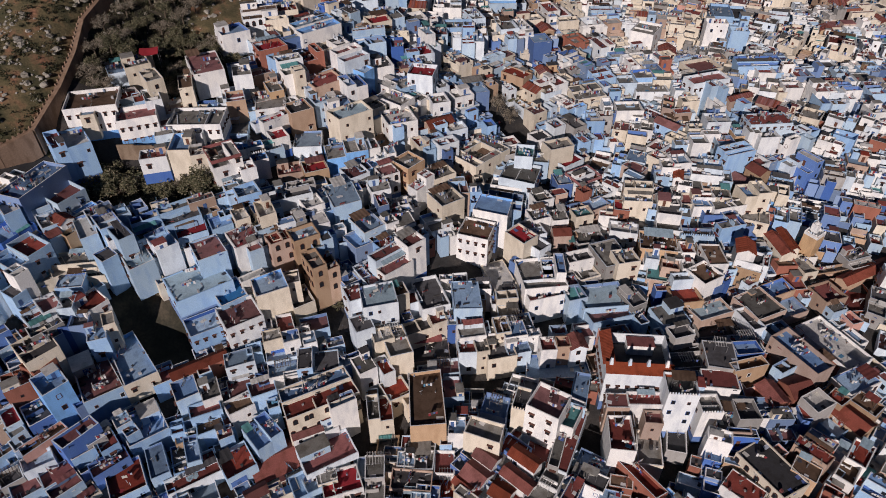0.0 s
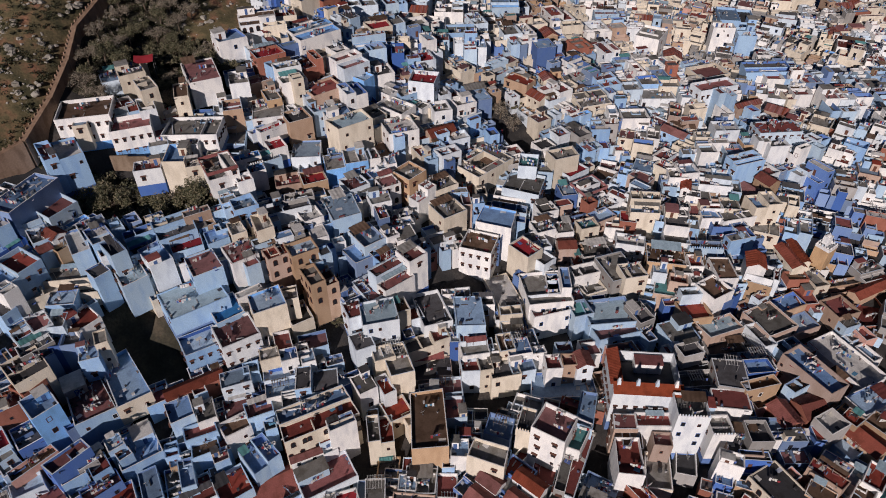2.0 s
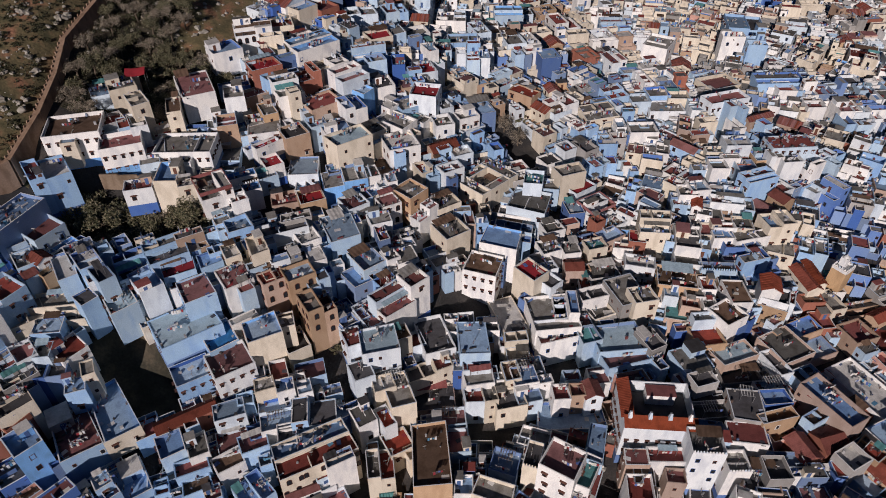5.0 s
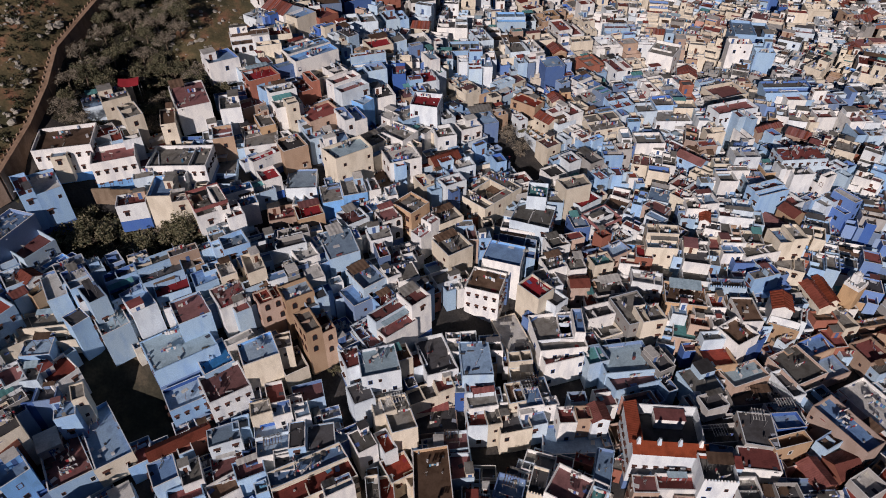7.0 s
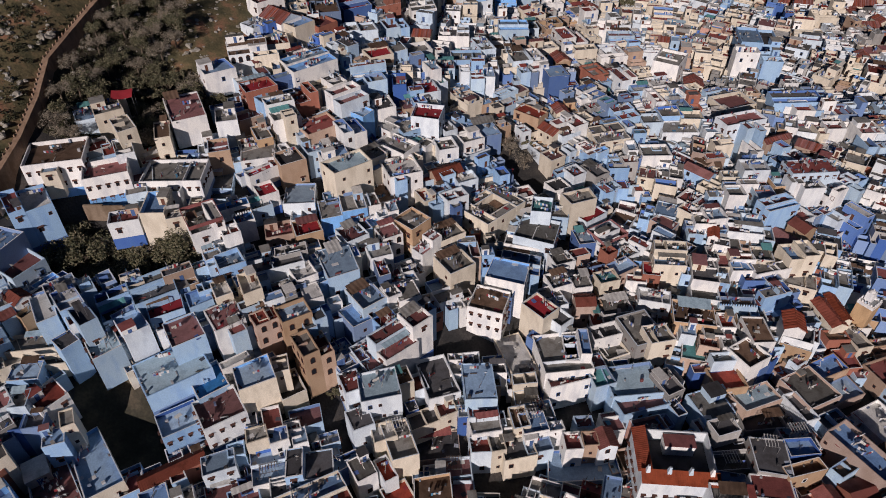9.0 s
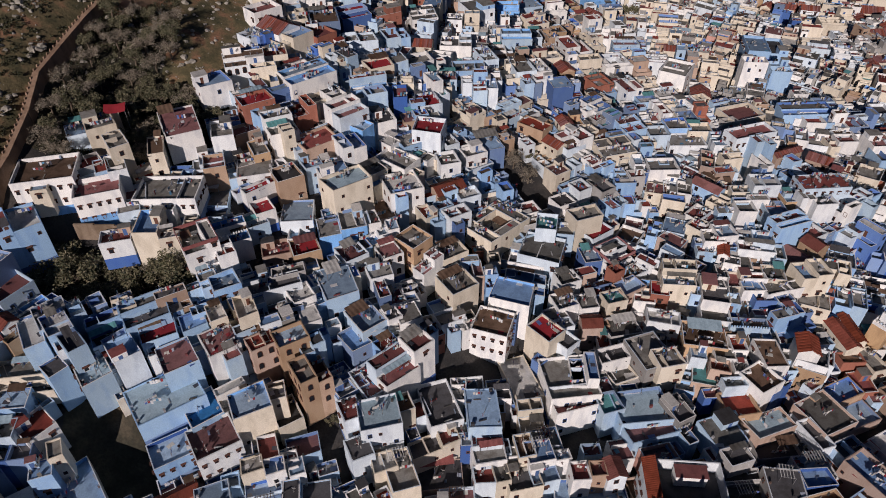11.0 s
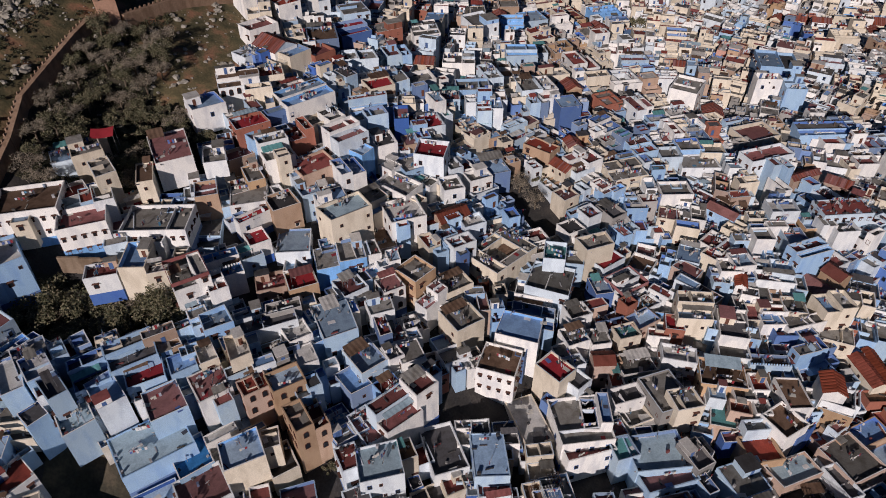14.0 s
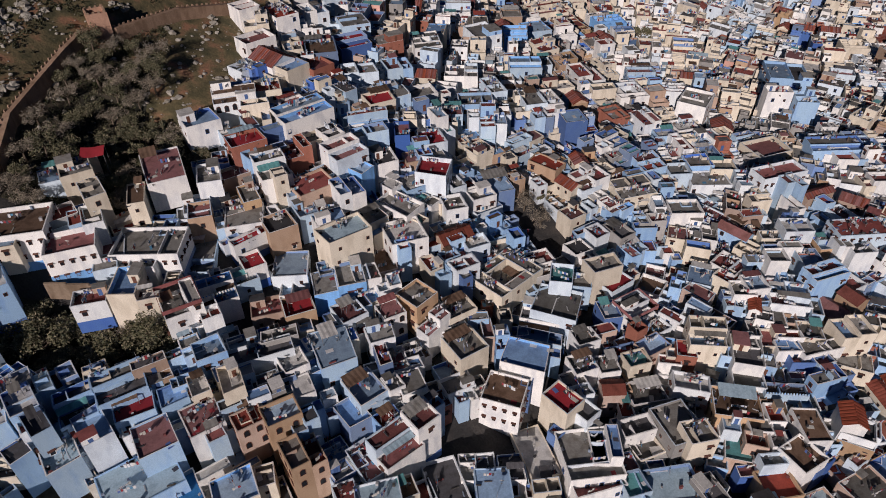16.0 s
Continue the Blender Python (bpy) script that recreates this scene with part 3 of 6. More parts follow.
        if low < 0:
            # door and window of the upper room, towards the terrace in front
            p, q = Vector(cell[0]), Vector(cell[1])
            along = math.degrees(math.atan2(q.y - p.y, q.x - p.x))
            if v0 > 0 and (q - p).length > 1.6:
                c = p.lerp(q, r.uniform(0.3, 0.7))
                door = Shell()
                door.mesh_box(-0.42, 0.42, -0.05, 0.02, 0, 1.9, MAT[r.choice(("frame_brown", "frame_blue", "glass"))])
                plan.add("door", door, pose(c.x, c.y, h - 0.9, 0, 0, along))
    for ins, z, low, mat in floors:
        plan.add("roof" if low <= 0 else "lower_terrace", slab(inset(ins, -0.05), z, mat, wm))
        cx, cy = sum(p[0] for p in ins) / 4, sum(p[1] for p in ins) / 4
        e0, e1 = Vector(ins[1]) - Vector(ins[0]), Vector(ins[3]) - Vector(ins[0])
        m = pose(cx, cy, z, 0, 0, math.degrees(math.atan2(e0.y, e0.x)))
        spots.append((cx, cy, z, min(e0.length, e1.length)))
        if "tf" not in style and "flat" not in style and low < 4:
            furnish(plan, e0.length, e1.length, m, wall, r, near, junk)
        elif "tf" not in style:
            strew(junk, m, e0.length - 0.4, e1.length - 0.4, r, int(e0.length * e1.length * 0.12) + 2, 0.2)
    if "dado" in style or wall in "WB" and not plain and r.random() < 0.3:
        t, o = Shell(), 0.03
        b = inset(quad, -o)
        t.strip([[(*p, 0) for p in b], [(*p, 1.6 + (2.6 if "dado" in style else 1.5)) for p in b]], walls["L"] if "dado" in style else walls["S"])
        plan.add("dado", t, None, "blue painted lower wall")
    if "cren" in style:
        m = Shell()
        m.strip([[(-0.16, -0.11, 0), (0.16, -0.11, 0), (0.16, 0.11, 0), (-0.16, 0.11, 0)], [(-0.16, -0.11, 0.4), (0.16, -0.11, 0.4), (0.16, 0.11, 0.4), (-0.16, 0.11, 0.4)], [(-0.02, -0.02, 0.66), (0.02, -0.02, 0.66), (0.02, 0.02, 0.66), (-0.02, 0.02, 0.66)]], wm)
        for k in range(int(w / 0.6)):
            plan.add("merlon", m, pose(-w / 2 + 0.3 + k * 0.6, -d / 2 + 0.13, h - cells[0][4] - 0.05))
    if "trim" in style:
        t = Shell()
        for q in ((-w / 2 - 0.1, w / 2 + 0.1, -d / 2 - 0.1, -d / 2), (-w / 2 - 0.1, w / 2 + 0.1, d / 2, d / 2 + 0.1), (-w / 2 - 0.1, -w / 2, -d / 2, d / 2), (w / 2, w / 2 + 0.1, -d / 2, d / 2)):
            t.mesh_box(*q, h - 0.75, h + 0.2, roofs["r"])
        plan.add("cornice", t, None, "red painted cornice")
    if "tf" in style:
        t = Shell()
        tile_slope(t, (-w / 2, -d / 2 - 0.4, h + 0.1), (w / 2, -d / 2 - 0.4, h + 0.1), (w / 2, -d / 2 + 2.2, h + 1.2), (-w / 2, -d / 2 + 2.2, h + 1.2), roofs["t"])
        plan.add("tiled_eave", t, None, "red clay tile lean-to roof")
        rear, cover = Shell(), Shell()
        rear.mesh_box(-w * 0.1, w * 0.3, d * 0.2, d * 0.42, h - 3.5, h - 0.3, walls["W"])
        cover.mesh_box(-w * 0.11, w * 0.31, d * 0.19, d * 0.43, h - 0.3, h - 0.12, roofs["r"])
        room = plan.add("rear_room", rear, None, "whitewashed room across the court")
        plan.add("room_roof", cover, None, "red painted flat roof", room)
        for k in range(4):
            c = Shell()
            sides = [(-1, -1), (1, -1), (1, 1), (-1, 1)]
            c.strip([[(p * e, q * e, zz) for p, q in sides] for e, zz in ((0.42, -0.8), (0.38, 0.5), (0.2, 1.7), (0.24, 1.75), (0.2, 1.95))], walls["W"])
            c.face([(p * 0.2, q * 0.2, 1.95) for p, q in sides], MAT["steel"])
            plan.add("chimney", c, pose(-w / 2 + w * (0.08 + 0.27 * k), -d / 2 + 1.8, h + 1.0), "whitewashed chimney")
    if "tl" in style:
        t = Shell()
        tile_slope(t, (-w / 2 - 0.4, d / 2, h + 0.1), (-w / 2 - 0.4, -d / 2 + 2.2, h + 0.1), (-w / 2 + 2.2, -d / 2 + 2.2, h + 1.2), (-w / 2 + 2.2, d / 2, h + 1.2), roofs["t"])
        plan.add("tiled_eave", t, None, "red clay tile lean-to roof")
    if not plain or r.random() < 0.4:
        add_windows(plan, quad, tops, turn, wall, r, near and not plain, "arc" in style, "win" in style)
    return plan, junk, spots


NEAR, SINGLE = 118, 190
AFAR = []


def house(x, y, z, w, d, a, wall="W", roof="g", style="", base=None, plain=False):
    """A medina house: x, y of its middle, z of its parapet, width, depth, turn in degrees."""
    r = random.Random(int(x * 131 + y * 17 + w * 7) & 0xFFFFFF)
    g = (ground_z(x, y) if base is None else base) - 1.6
    h = max(z - g, 4.2)
    place = pose(x, y, z - h, 0, 0, a)
    PLACED.append((x, y, w, d, radians(a), z))
    if y > SINGLE:
        AFAR.append((place, w, d, h, a, wall, roof, style, plain))
        return
    plan, junk, spots = house_plan(w, d, h, radians(a), wall, roof, style, y < NEAR, r, WALL, ROOF, plain, not plain)
    top = new("annex" if plain else "house")
    top.matrix_basis = place
    tagged(top, f"{WORDS[wall]} {'low annex' if plain else 'medina house'} with a {TOPS[roof]}", "annex" if plain else "house", "annexes between the houses" if plain else "houses of the old town")
    plan.build(top)
    if junk.v:
        ob = new("rooftop_clutter", junk.done("rooftop_clutter"))
        ob.matrix_basis = place
        tagged(ob, "washing, crates, tubs and planks strewn on a roof terrace", "clutter", kind="stuff")
    for px, py, pz, small in spots:
        if small > 1.8 and not plain and r.random() < 0.35:
            DISHES.append((*(place @ Vector((px + r.uniform(-0.25, 0.25) * small, py + r.uniform(0, 0.3) * small, pz))), r.uniform(150, 240)))


DISHES = []

house(-97.3, 118.6, 29.0, 9.5, 8.0, 59, "B", "r", "win")
house(-93.1, 118.4, 22.5, 7.4, 7.0, 36, "C", "w", base=15.5)
house(-86.7, 120.6, 23.5, 11.2, 7.4, 10, "C", "g")
house(-91.2, 105.2, 21.1, 3.8, 2.9, 47, "W", "r")
house(-89.1, 108.5, 21.8, 4.0, 5.5, 44, "W", "r")
house(-85.3, 109.1, 21.5, 3.3, 4.0, 9, "W", "g")
house(-81.4, 111.0, 20.0, 5.9, 6.0, 54, "W", "r")
house(-88.3, 103.4, 19.9, 6.6, 3.7, 43, "G", "k")
house(-88.1, 98.1, 19.3, 7.7, 6.9, -44, "C", "k")
house(-87.5, 95.6, 16.8, 4.9, 4.8, 59, "R", "r")
house(-77.3, 103.0, 17.5, 3.8, 3.4, 21, "B", "b")
house(-75.8, 106.5, 19.0, 2.4, 4.0, 28, "C", "g")
house(-71.4, 101.1, 11.5, 6.9, 15.4, 39, "C", "b", "flat")
house(-76.8, 96.6, 11.6, 8.3, 14.2, 35, "B", "r", base=4.6)
house(-73.1, 121.6, 24.7, 5.8, 8.8, 38, "B", "p")
house(-59.1, 118.5, 19.5, 13.5, 10.1, 36, "B", "p", "flat")
house(-56.7, 124.1, 24.9, 6.6, 7.5, 32, "B", "r", "flat")
house(-62.2, 129.9, 26.1, 7.2, 5.1, 29, "B", "c")
house(-65.3, 133.8, 28.9, 8.9, 7.0, 31, "B", "g")
house(-67.8, 125.0, 26.9, 5.0, 7.9, 42, "W", "b")
house(-55.8, 109.2, 14.8, 7.8, 6.0, 32, "B", "b", "flat win")
house(-47.7, 110.8, 16.5, 8.5, 7.6, 33, "W", "r", "flat win")
house(-51.6, 117.3, 17.0, 6.5, 8.0, 35, "B", "a", "flat")
house(-55.9, 101.0, 10.1, 12.8, 3.0, 32, "R", "t")
house(-41.1, 116.4, 20.6, 7.8, 6.4, 27, "C", "b", "flat")
house(-36.4, 119.5, 19.7, 3.1, 4.0, 19, "C", "g")
house(-35.2, 118.5, 14.2, 5.5, 6.9, 30, "C", "k")
house(-39.8, 106.7, 13.3, 4.1, 3.5, 21, "C", "g")
house(-35.5, 106.7, 13.0, 3.9, 3.4, 19, "W", "b")
house(-46.7, 101.7, 11.1, 6.5, 4.3, 20, "W", "b")
house(-37.1, 102.0, 9.8, 6.5, 7.0, 14, "W", "b")
house(-29.0, 102.4, 10.9, 8.8, 6.0, 11, "B", "k")
house(-27.9, 93.8, 9.4, 16.2, 8.1, 28, "C", "b", "arc")
house(-21.6, 117.4, 16.5, 3.9, 5.2, 24, "W", "r", "flat")
house(-15.6, 116.2, 17.1, 8.2, 7.1, 16, "W", "p", "flat")
house(-11.0, 119.7, 15.6, 3.2, 4.5, 22, "C", "m")
house(-3.8, 122.6, 11.8, 6.8, 10.8, 19, "W", "k", "flat")
house(-19.3, 110.7, 13.2, 4.6, 4.9, 24, "W", "k", "flat")
house(-14.5, 108.7, 11.4, 4.4, 4.0, 19, "C", "w", "flat")
house(-11.2, 107.2, 10.9, 5.5, 9.0, 21, "C", "g")
house(-18.4, 101.8, 9.2, 4.1, 4.9, 30, "W", "g")
house(-4.7, 114.5, 9.9, 10.5, 4.1, 25, "C", "r")
house(-3.5, 110.4, 3.6, 8.9, 6.4, 6, "T", "k")
house(5.3, 120.2, 13.2, 6.4, 9.3, 4, "B", "b", "flat")
house(6.2, 115.3, 10.5, 6.2, 4.7, 6, "W", "r", "flat")
house(6.5, 111.8, 9.3, 6.4, 4.0, 9, "W", "g")
house(5.4, 107.7, 8.1, 4.0, 3.5, 5, "W", "r", "flat")
house(8.7, 108.9, 8.2, 2.9, 5.1, 13, "C", "g")
house(14.7, 131.3, 8.9, 6.0, 11.5, 18, "C", "w", base=1.9)
house(15.9, 121.0, 10.4, 5.4, 7.0, 5, "C", "g")
house(25.0, 128.7, 12.5, 11.5, 11.2, 7, "W", "g")
house(32.7, 123.3, 11.0, 4.6, 4.9, 16, "B", "e", "flat")
house(37.6, 134.3, 10.0, 8.9, 8.2, 22, "C", "g")
house(44.5, 137.3, 10.9, 9.1, 11.1, 24, "G", "g", "flat")
house(39.8, 122.7, 10.5, 11.5, 8.3, 7, "B", "p", "flat")
house(47.1, 122.0, 10.9, 4.4, 6.4, 23, "G", "k")
house(13.9, 113.7, 9.3, 3.5, 5.1, 10, "C", "m", "flat")
house(17.1, 111.1, 9.0, 5.6, 8.3, 11, "W", "b")
house(13.3, 107.9, 7.0, 6.9, 5.0, 11, "C", "k")
house(24.7, 108.6, 8.4, 3.4, 4.1, 4, "W", "r")
house(28.2, 108.8, 8.7, 3.0, 3.2, 5, "T", "r")
house(31.5, 109.1, 8.9, 4.0, 4.5, 11, "W", "t")
house(27.2, 106.3, 3.0, 14.8, 7.5, 2, "B", "b")
house(43.9, 103.0, 11.3, 14.7, 11.8, -4, "W", "k", "tf,tl win")
house(61.0, 123.7, 10.1, 7.0, 6.0, 10, "T", "r", "flat")
house(66.6, 128.4, 13.3, 6.5, 6.4, 31, "W", "m", "flat")
house(70.4, 134.5, 14.0, 4.8, 7.9, 3, "W", "m", "flat")
house(80.2, 134.2, 13.3, 6.3, 5.2, -26, "W", "k", "flat")
house(80.2, 134.2, 11.4, 6.9, 5.8, -26, "T", "g", "flat")
house(79.1, 126.4, 5.5, 10.6, 4.6, -61, "T", "r", base=-1.5)
house(80.7, 123.6, 7.0, 8.9, 9.6, 24, "T", "g", "flat")
house(89.3, 128.0, 5.5, 8.3, 10.7, 21, "T", "b")
house(80.0, 130.2, 8.5, 4.0, 2.2, 32, "W", "r")
house(66.5, 119.9, 8.5, 9.7, 5.1, 20, "T", "p")
house(73.6, 117.5, 6.9, 8.9, 7.3, 17, "W", "k")
house(56.4, 111.0, 10.3, 5.5, 3.8, 18, "G", "k")
house(67.0, 115.3, 6.0, 9.1, 4.6, 7, "G", "k")
house(56.8, 106.7, 6.7, 8.6, 5.9, 5, "G", "k")
house(64.2, 104.7, 9.0, 6.7, 8.2, -7, "G", "k")
house(71.1, 106.8, 9.1, 6.1, 3.8, 5, "S", "b", "flat")
house(70.1, 102.0, 9.1, 8.4, 2.4, 15, "T", "m")
house(25.9, 123.0, 10.8, 10.5, 3.0, 16, "W", "r", "flat")
house(40.7, 117.6, 9.4, 11.0, 4.0, 16, "B", "r")
house(84.3, 106.3, 8.4, 13.2, 5.7, -61, "T", "b")
house(97.0, 114.4, 2.6, 15.6, 8.7, -64, "W", "w", "flat", base=-4.4)
house(109.7, 130.5, 2.5, 10.2, 10.1, 7, "R", "r", "flat")
house(100.9, 129.3, 5.6, 6.8, 6.3, 19, "T", "r", "flat")
house(97.8, 138.7, 7.0, 3.8, 6.6, 14, "C", "g", "flat")
house(106.9, 139.0, 4.0, 10.7, 4.3, 11, "T", "g")
house(78.6, 135.5, 16.3, 4.5, 5.7, -15, "W", "t")
house(115.9, 138.5, 5.0, 19.4, 3.5, 26, "T", "t")
house(92.8, 138.8, 7.5, 5.4, 3.1, 3, "R", "m", "flat")
house(114.9, 142.7, 6.0, 7.4, 6.0, 19, "G", "g")
house(113.1, 126.1, 5.4, 4.3, 9.7, -31, "G", "k")
# nearest left corner: many cream and white walls turned blue to stand for shade
house(-90.9, 91.7, 15.7, 5.3, 4.9, 36, "R", "r")
house(-82.1, 89.9, 17.7, 5.3, 6.0, 48, "L", "b")
house(-90.3, 85.0, 12.1, 2.8, 5.6, 44, "B", "c")
house(-88.6, 82.8, 10.8, 2.8, 3.4, 50, "B", "g")
house(-86.0, 87.4, 10.8, 5.4, 6.4, 44, "S", "k")
house(-83.1, 81.7, 9.2, 8.6, 2.4, 49, "P", "m")
house(-75.4, 81.7, 11.3, 7.7, 3.3, 51, "S", "r")
house(-75.5, 80.7, 7.5, 4.4, 4.0, 40, "B", "b")
house(-70.8, 82.5, 7.3, 3.3, 4.5, 39, "B", "r")
house(-73.6, 83.2, 8.2, 3.7, 4.0, 47, "G", "k")
house(-66.8, 85.3, 7.4, 2.5, 3.2, 45, "B", "r")
house(-68.8, 86.8, 8.6, 3.1, 3.5, 39, "B", "b")
house(-65.5, 88.0, 5.5, 8.6, 8.5, 36, "B", "b")
house(-57.4, 94.5, 9.2, 5.0, 5.4, 30, "B", "b")
house(-52.1, 94.8, 8.4, 3.9, 5.4, 27, "W", "g")
house(-52.5, 91.0, 6.9, 6.5, 3.4, 23, "B", "r")
house(-51.0, 87.8, 5.3, 5.4, 3.3, 26, "B", "m")
house(-65.7, 76.2, 3.3, 6.7, 7.8, 30, "B", "r")
house(-69.7, 78.8, 5.1, 7.3, 3.5, 42, "S", "r")
house(-60.3, 79.9, 3.8, 3.6, 7.7, 29, "B", "b")
house(-54.9, 81.7, 4.5, 5.7, 6.8, 23, "B", "b")
house(-53.2, 78.7, 2.0, 10.6, 5.8, 31, "W", "r")
house(-78.1, 74.8, 5.1, 5.9, 6.6, 48, "B", "r")
house(-83.8, 72.7, 5.7, 5.1, 4.8, 41, "B", "r")
house(-87.5, 74.7, 6.3, 4.1, 3.7, 40, "G", "k")
house(-83.0, 77.7, 7.4, 5.7, 3.7, 35, "W", "b")
house(-39.7, 87.0, 4.8, 6.2, 7.1, 41, "B", "b")
house(-45.6, 92.4, 6.5, 5.8, 4.0, 35, "W", "m")
house(-40.9, 96.0, 7.8, 5.7, 4.5, 25, "B", "r")
house(-37.1, 84.1, -1.6, 11.0, 7.8, 30, "W", "t")
house(-25.3, 84.1, 0.7, 11.7, 6.8, 29, "W", "r")
house(-30.0, 87.7, 3.3, 6.8, 2.1, 24, "W", "t")
house(-29.7, 78.0, -1.4, 5.5, 5.4, 30, "B", "b")
house(-21.8, 78.3, -0.9, 7.9, 5.8, 18, "W", "c")
house(-25.0, 78.9, -0.7, 4.2, 2.6, 18, "C", "g")
house(-14.6, 93.1, 5.0, 5.5, 6.8, 10, "C", "g")
house(-3.9, 94.2, 6.6, 7.2, 14.4, 4, "T", "m")
house(-5.4, 83.8, -0.5, 6.4, 6.3, -2, "G", "g")
house(-6.9, 78.1, -0.4, 8.9, 4.5, -4, "T", "k")
house(-14.7, 78.8, -0.2, 4.1, 10.2, 3, "G", "g")
house(-44.7, 81.5, 1.4, 6.5, 6.7, 36, "B", "r")
house(-39.6, 76.0, -1.5, 4.8, 2.7, 33, "W", "t")
house(2.8, 88.8, 3.7, 3.7, 4.2, -3, "W", "b")
house(8.8, 85.8, 6.7, 7.6, 4.3, -19, "C", "g", "flat")
house(11.6, 93.5, 4.9, 5.8, 5.5, -18, "S", "b")
house(22.7, 91.0, 9.8, 7.5, 7.2, -30, "W", "r", "flat")
house(28.1, 91.1, 5.3, 3.5, 7.7, -28, "W", "e", "flat")
house(17.5, 94.6, 5.7, 3.1, 6.0, -18, "C", "k", "cren")
house(31.1, 97.5, 5.5, 3.4, 9.1, -16, "B", "b")
house(28.3, 87.4, 1.7, 2.4, 17.7, -24, "W", "r", "flat")
house(24.3, 83.3, 2.9, 2.0, 8.4, -20, "G", "g")
house(9.2, 82.4, 2.2, 5.2, 3.7, -40, "W", "t")
house(6.9, 79.1, 1.0, 5.4, 4.9, -42, "W", "t")
house(17.3, 81.8, 2.5, 6.8, 3.2, -40, "W", "t")
house(15.6, 77.7, 1.2, 7.5, 3.2, -42, "W", "t")
house(12.0, 75.4, 0.2, 4.4, 4.0, -36, "W", "t")
house(4.7, 76.5, -0.2, 6.2, 2.2, -42, "T", "t")
house(22.8, 77.9, 1.1, 4.1, 4.7, -33, "W", "g")
house(31.0, 77.5, 1.0, 5.9, 3.6, -29, "W", "k")
house(34.3, 74.1, 0.3, 4.0, 2.6, -15, "W", "b")
house(38.5, 93.4, 6.6, 4.6, 3.5, -3, "T", "r", "flat")
house(37.9, 85.5, 5.8, 5.1, 8.7, -4, "W", "r", "flat")
house(40.8, 78.6, 1.8, 13.3, 2.9, -55, "R", "r")
house(44.8, 93.6, 7.1, 7.5, 3.1, -2, "W", "r")
house(45.7, 89.5, 5.9, 3.6, 3.1, -4, "T", "r")
house(51.5, 93.5, 12.4, 6.3, 5.8, -4, "W", "g", "cren")
house(62.4, 98.2, 8.2, 7.9, 4.9, -6, "W", "r", "flat")
house(58.3, 91.9, 7.6, 4.4, 4.7, 1, "W", "g", "cren")
house(63.0, 89.8, 5.0, 7.2, 7.2, -5, "T", "k")
house(59.2, 85.3, 5.4, 5.0, 3.1, -21, "W", "g")
house(75.0, 97.1, 5.0, 4.7, 6.5, 17, "R", "t")
house(81.6, 99.2, 5.0, 5.9, 5.7, 16, "R", "t")
house(83.6, 94.0, 6.0, 5.3, 4.7, 26, "G", "w", "flat")
house(91.5, 92.3, 3.0, 8.6, 5.4, -58, "T", "t")
house(78.2, 82.3, 4.4, 7.3, 2.9, -47, "T", "r")
house(68.7, 78.9, 3.2, 12.5, 7.6, -61, "C", "k", "arc")
house(75.6, 78.6, 3.2, 5.0, 4.0, -41, "T", "m")
house(62.0, 75.2, 1.3, 7.4, 5.0, -46, "W", "r")
house(85.0, 78.9, 2.2, 3.5, 6.0, -43, "W", "m")
house(89.3, 82.9, 2.5, 4.0, 6.2, -41, "W", "r")
house(79.5, 73.7, 1.1, 3.7, 4.2, -37, "R", "r")
house(52.0, 88.7, -0.4, 4.2, 7.3, -13, "G", "k", "flat")
house(96.8, 101.9, 3.2, 5.6, 9.5, -65, "W", "b")
house(89.4, 95.9, 4.7, 3.4, 3.5, -55, "T", "r")
house(96.3, 95.1, 3.3, 5.5, 4.5, -53, "T", "m")
house(66.0, 90.5, 7.4, 4.6, 5.0, 1, "G", "k")
house(-79.1, 120.1, 26.1, 3.7, 3.9, 49, "B", "k")
house(-80.8, 128.1, 30.4, 4.5, 6.9, 40, "B", "w")
house(-75.4, 123.1, 30.6, 3.3, 5.9, 45, "B", "k")
house(-72.0, 129.1, 28.9, 6.3, 6.7, 33, "B", "k")
house(-50.6, 133.6, 27.8, 3.3, 5.2, 30, "C", "w")
house(-48.8, 128.2, 25.2, 6.4, 7.1, 35, "W", "r")
house(-44.1, 133.8, 29.6, 3.8, 6.3, 25, "C", "w")
house(-38.2, 135.5, 25.5, 5.1, 5.9, 26, "G", "k")
house(-31.6, 135.7, 24.7, 3.9, 5.0, 27, "W", "w")
house(-41.3, 129.7, 24.8, 2.9, 5.0, 31, "C", "w")
house(-40.4, 128.1, 25.0, 5.3, 4.2, 32, "T", "r", "arc")
house(-34.5, 129.5, 25.3, 6.8, 5.0, 30, "T", "b", "arc")
house(-29.8, 122.8, 23.2, 6.6, 6.6, 33, "T", "g", "arc")
house(-19.0, 124.8, 16.2, 4.4, 8.2, 35, "W", "r")
house(-13.1, 126.7, 20.6, 8.7, 6.7, 39, "W", "r")
house(-8.6, 130.9, 22.4, 5.3, 5.8, 42, "W", "r")
house(-22.1, 133.2, 20.1, 4.5, 6.3, 38, "S", "b")
house(-19.9, 137.7, 22.2, 6.3, 7.5, 37, "B", "b")
house(-14.3, 138.6, 22.4, 3.1, 3.7, 32, "W", "g")
house(-10.7, 139.3, 21.6, 5.1, 5.5, 23, "W", "g")
house(8.5, 140.4, 17.8, 8.1, 7.4, -19, "W", "m", "flat win")
house(13.3, 148.2, 19.9, 8.9, 7.5, -17, "W", "b")
house(16.9, 154.1, 17.4, 9.9, 6.2, -15, "B", "b")
house(18.7, 160.1, 17.2, 10.7, 7.3, -13, "W", "k")
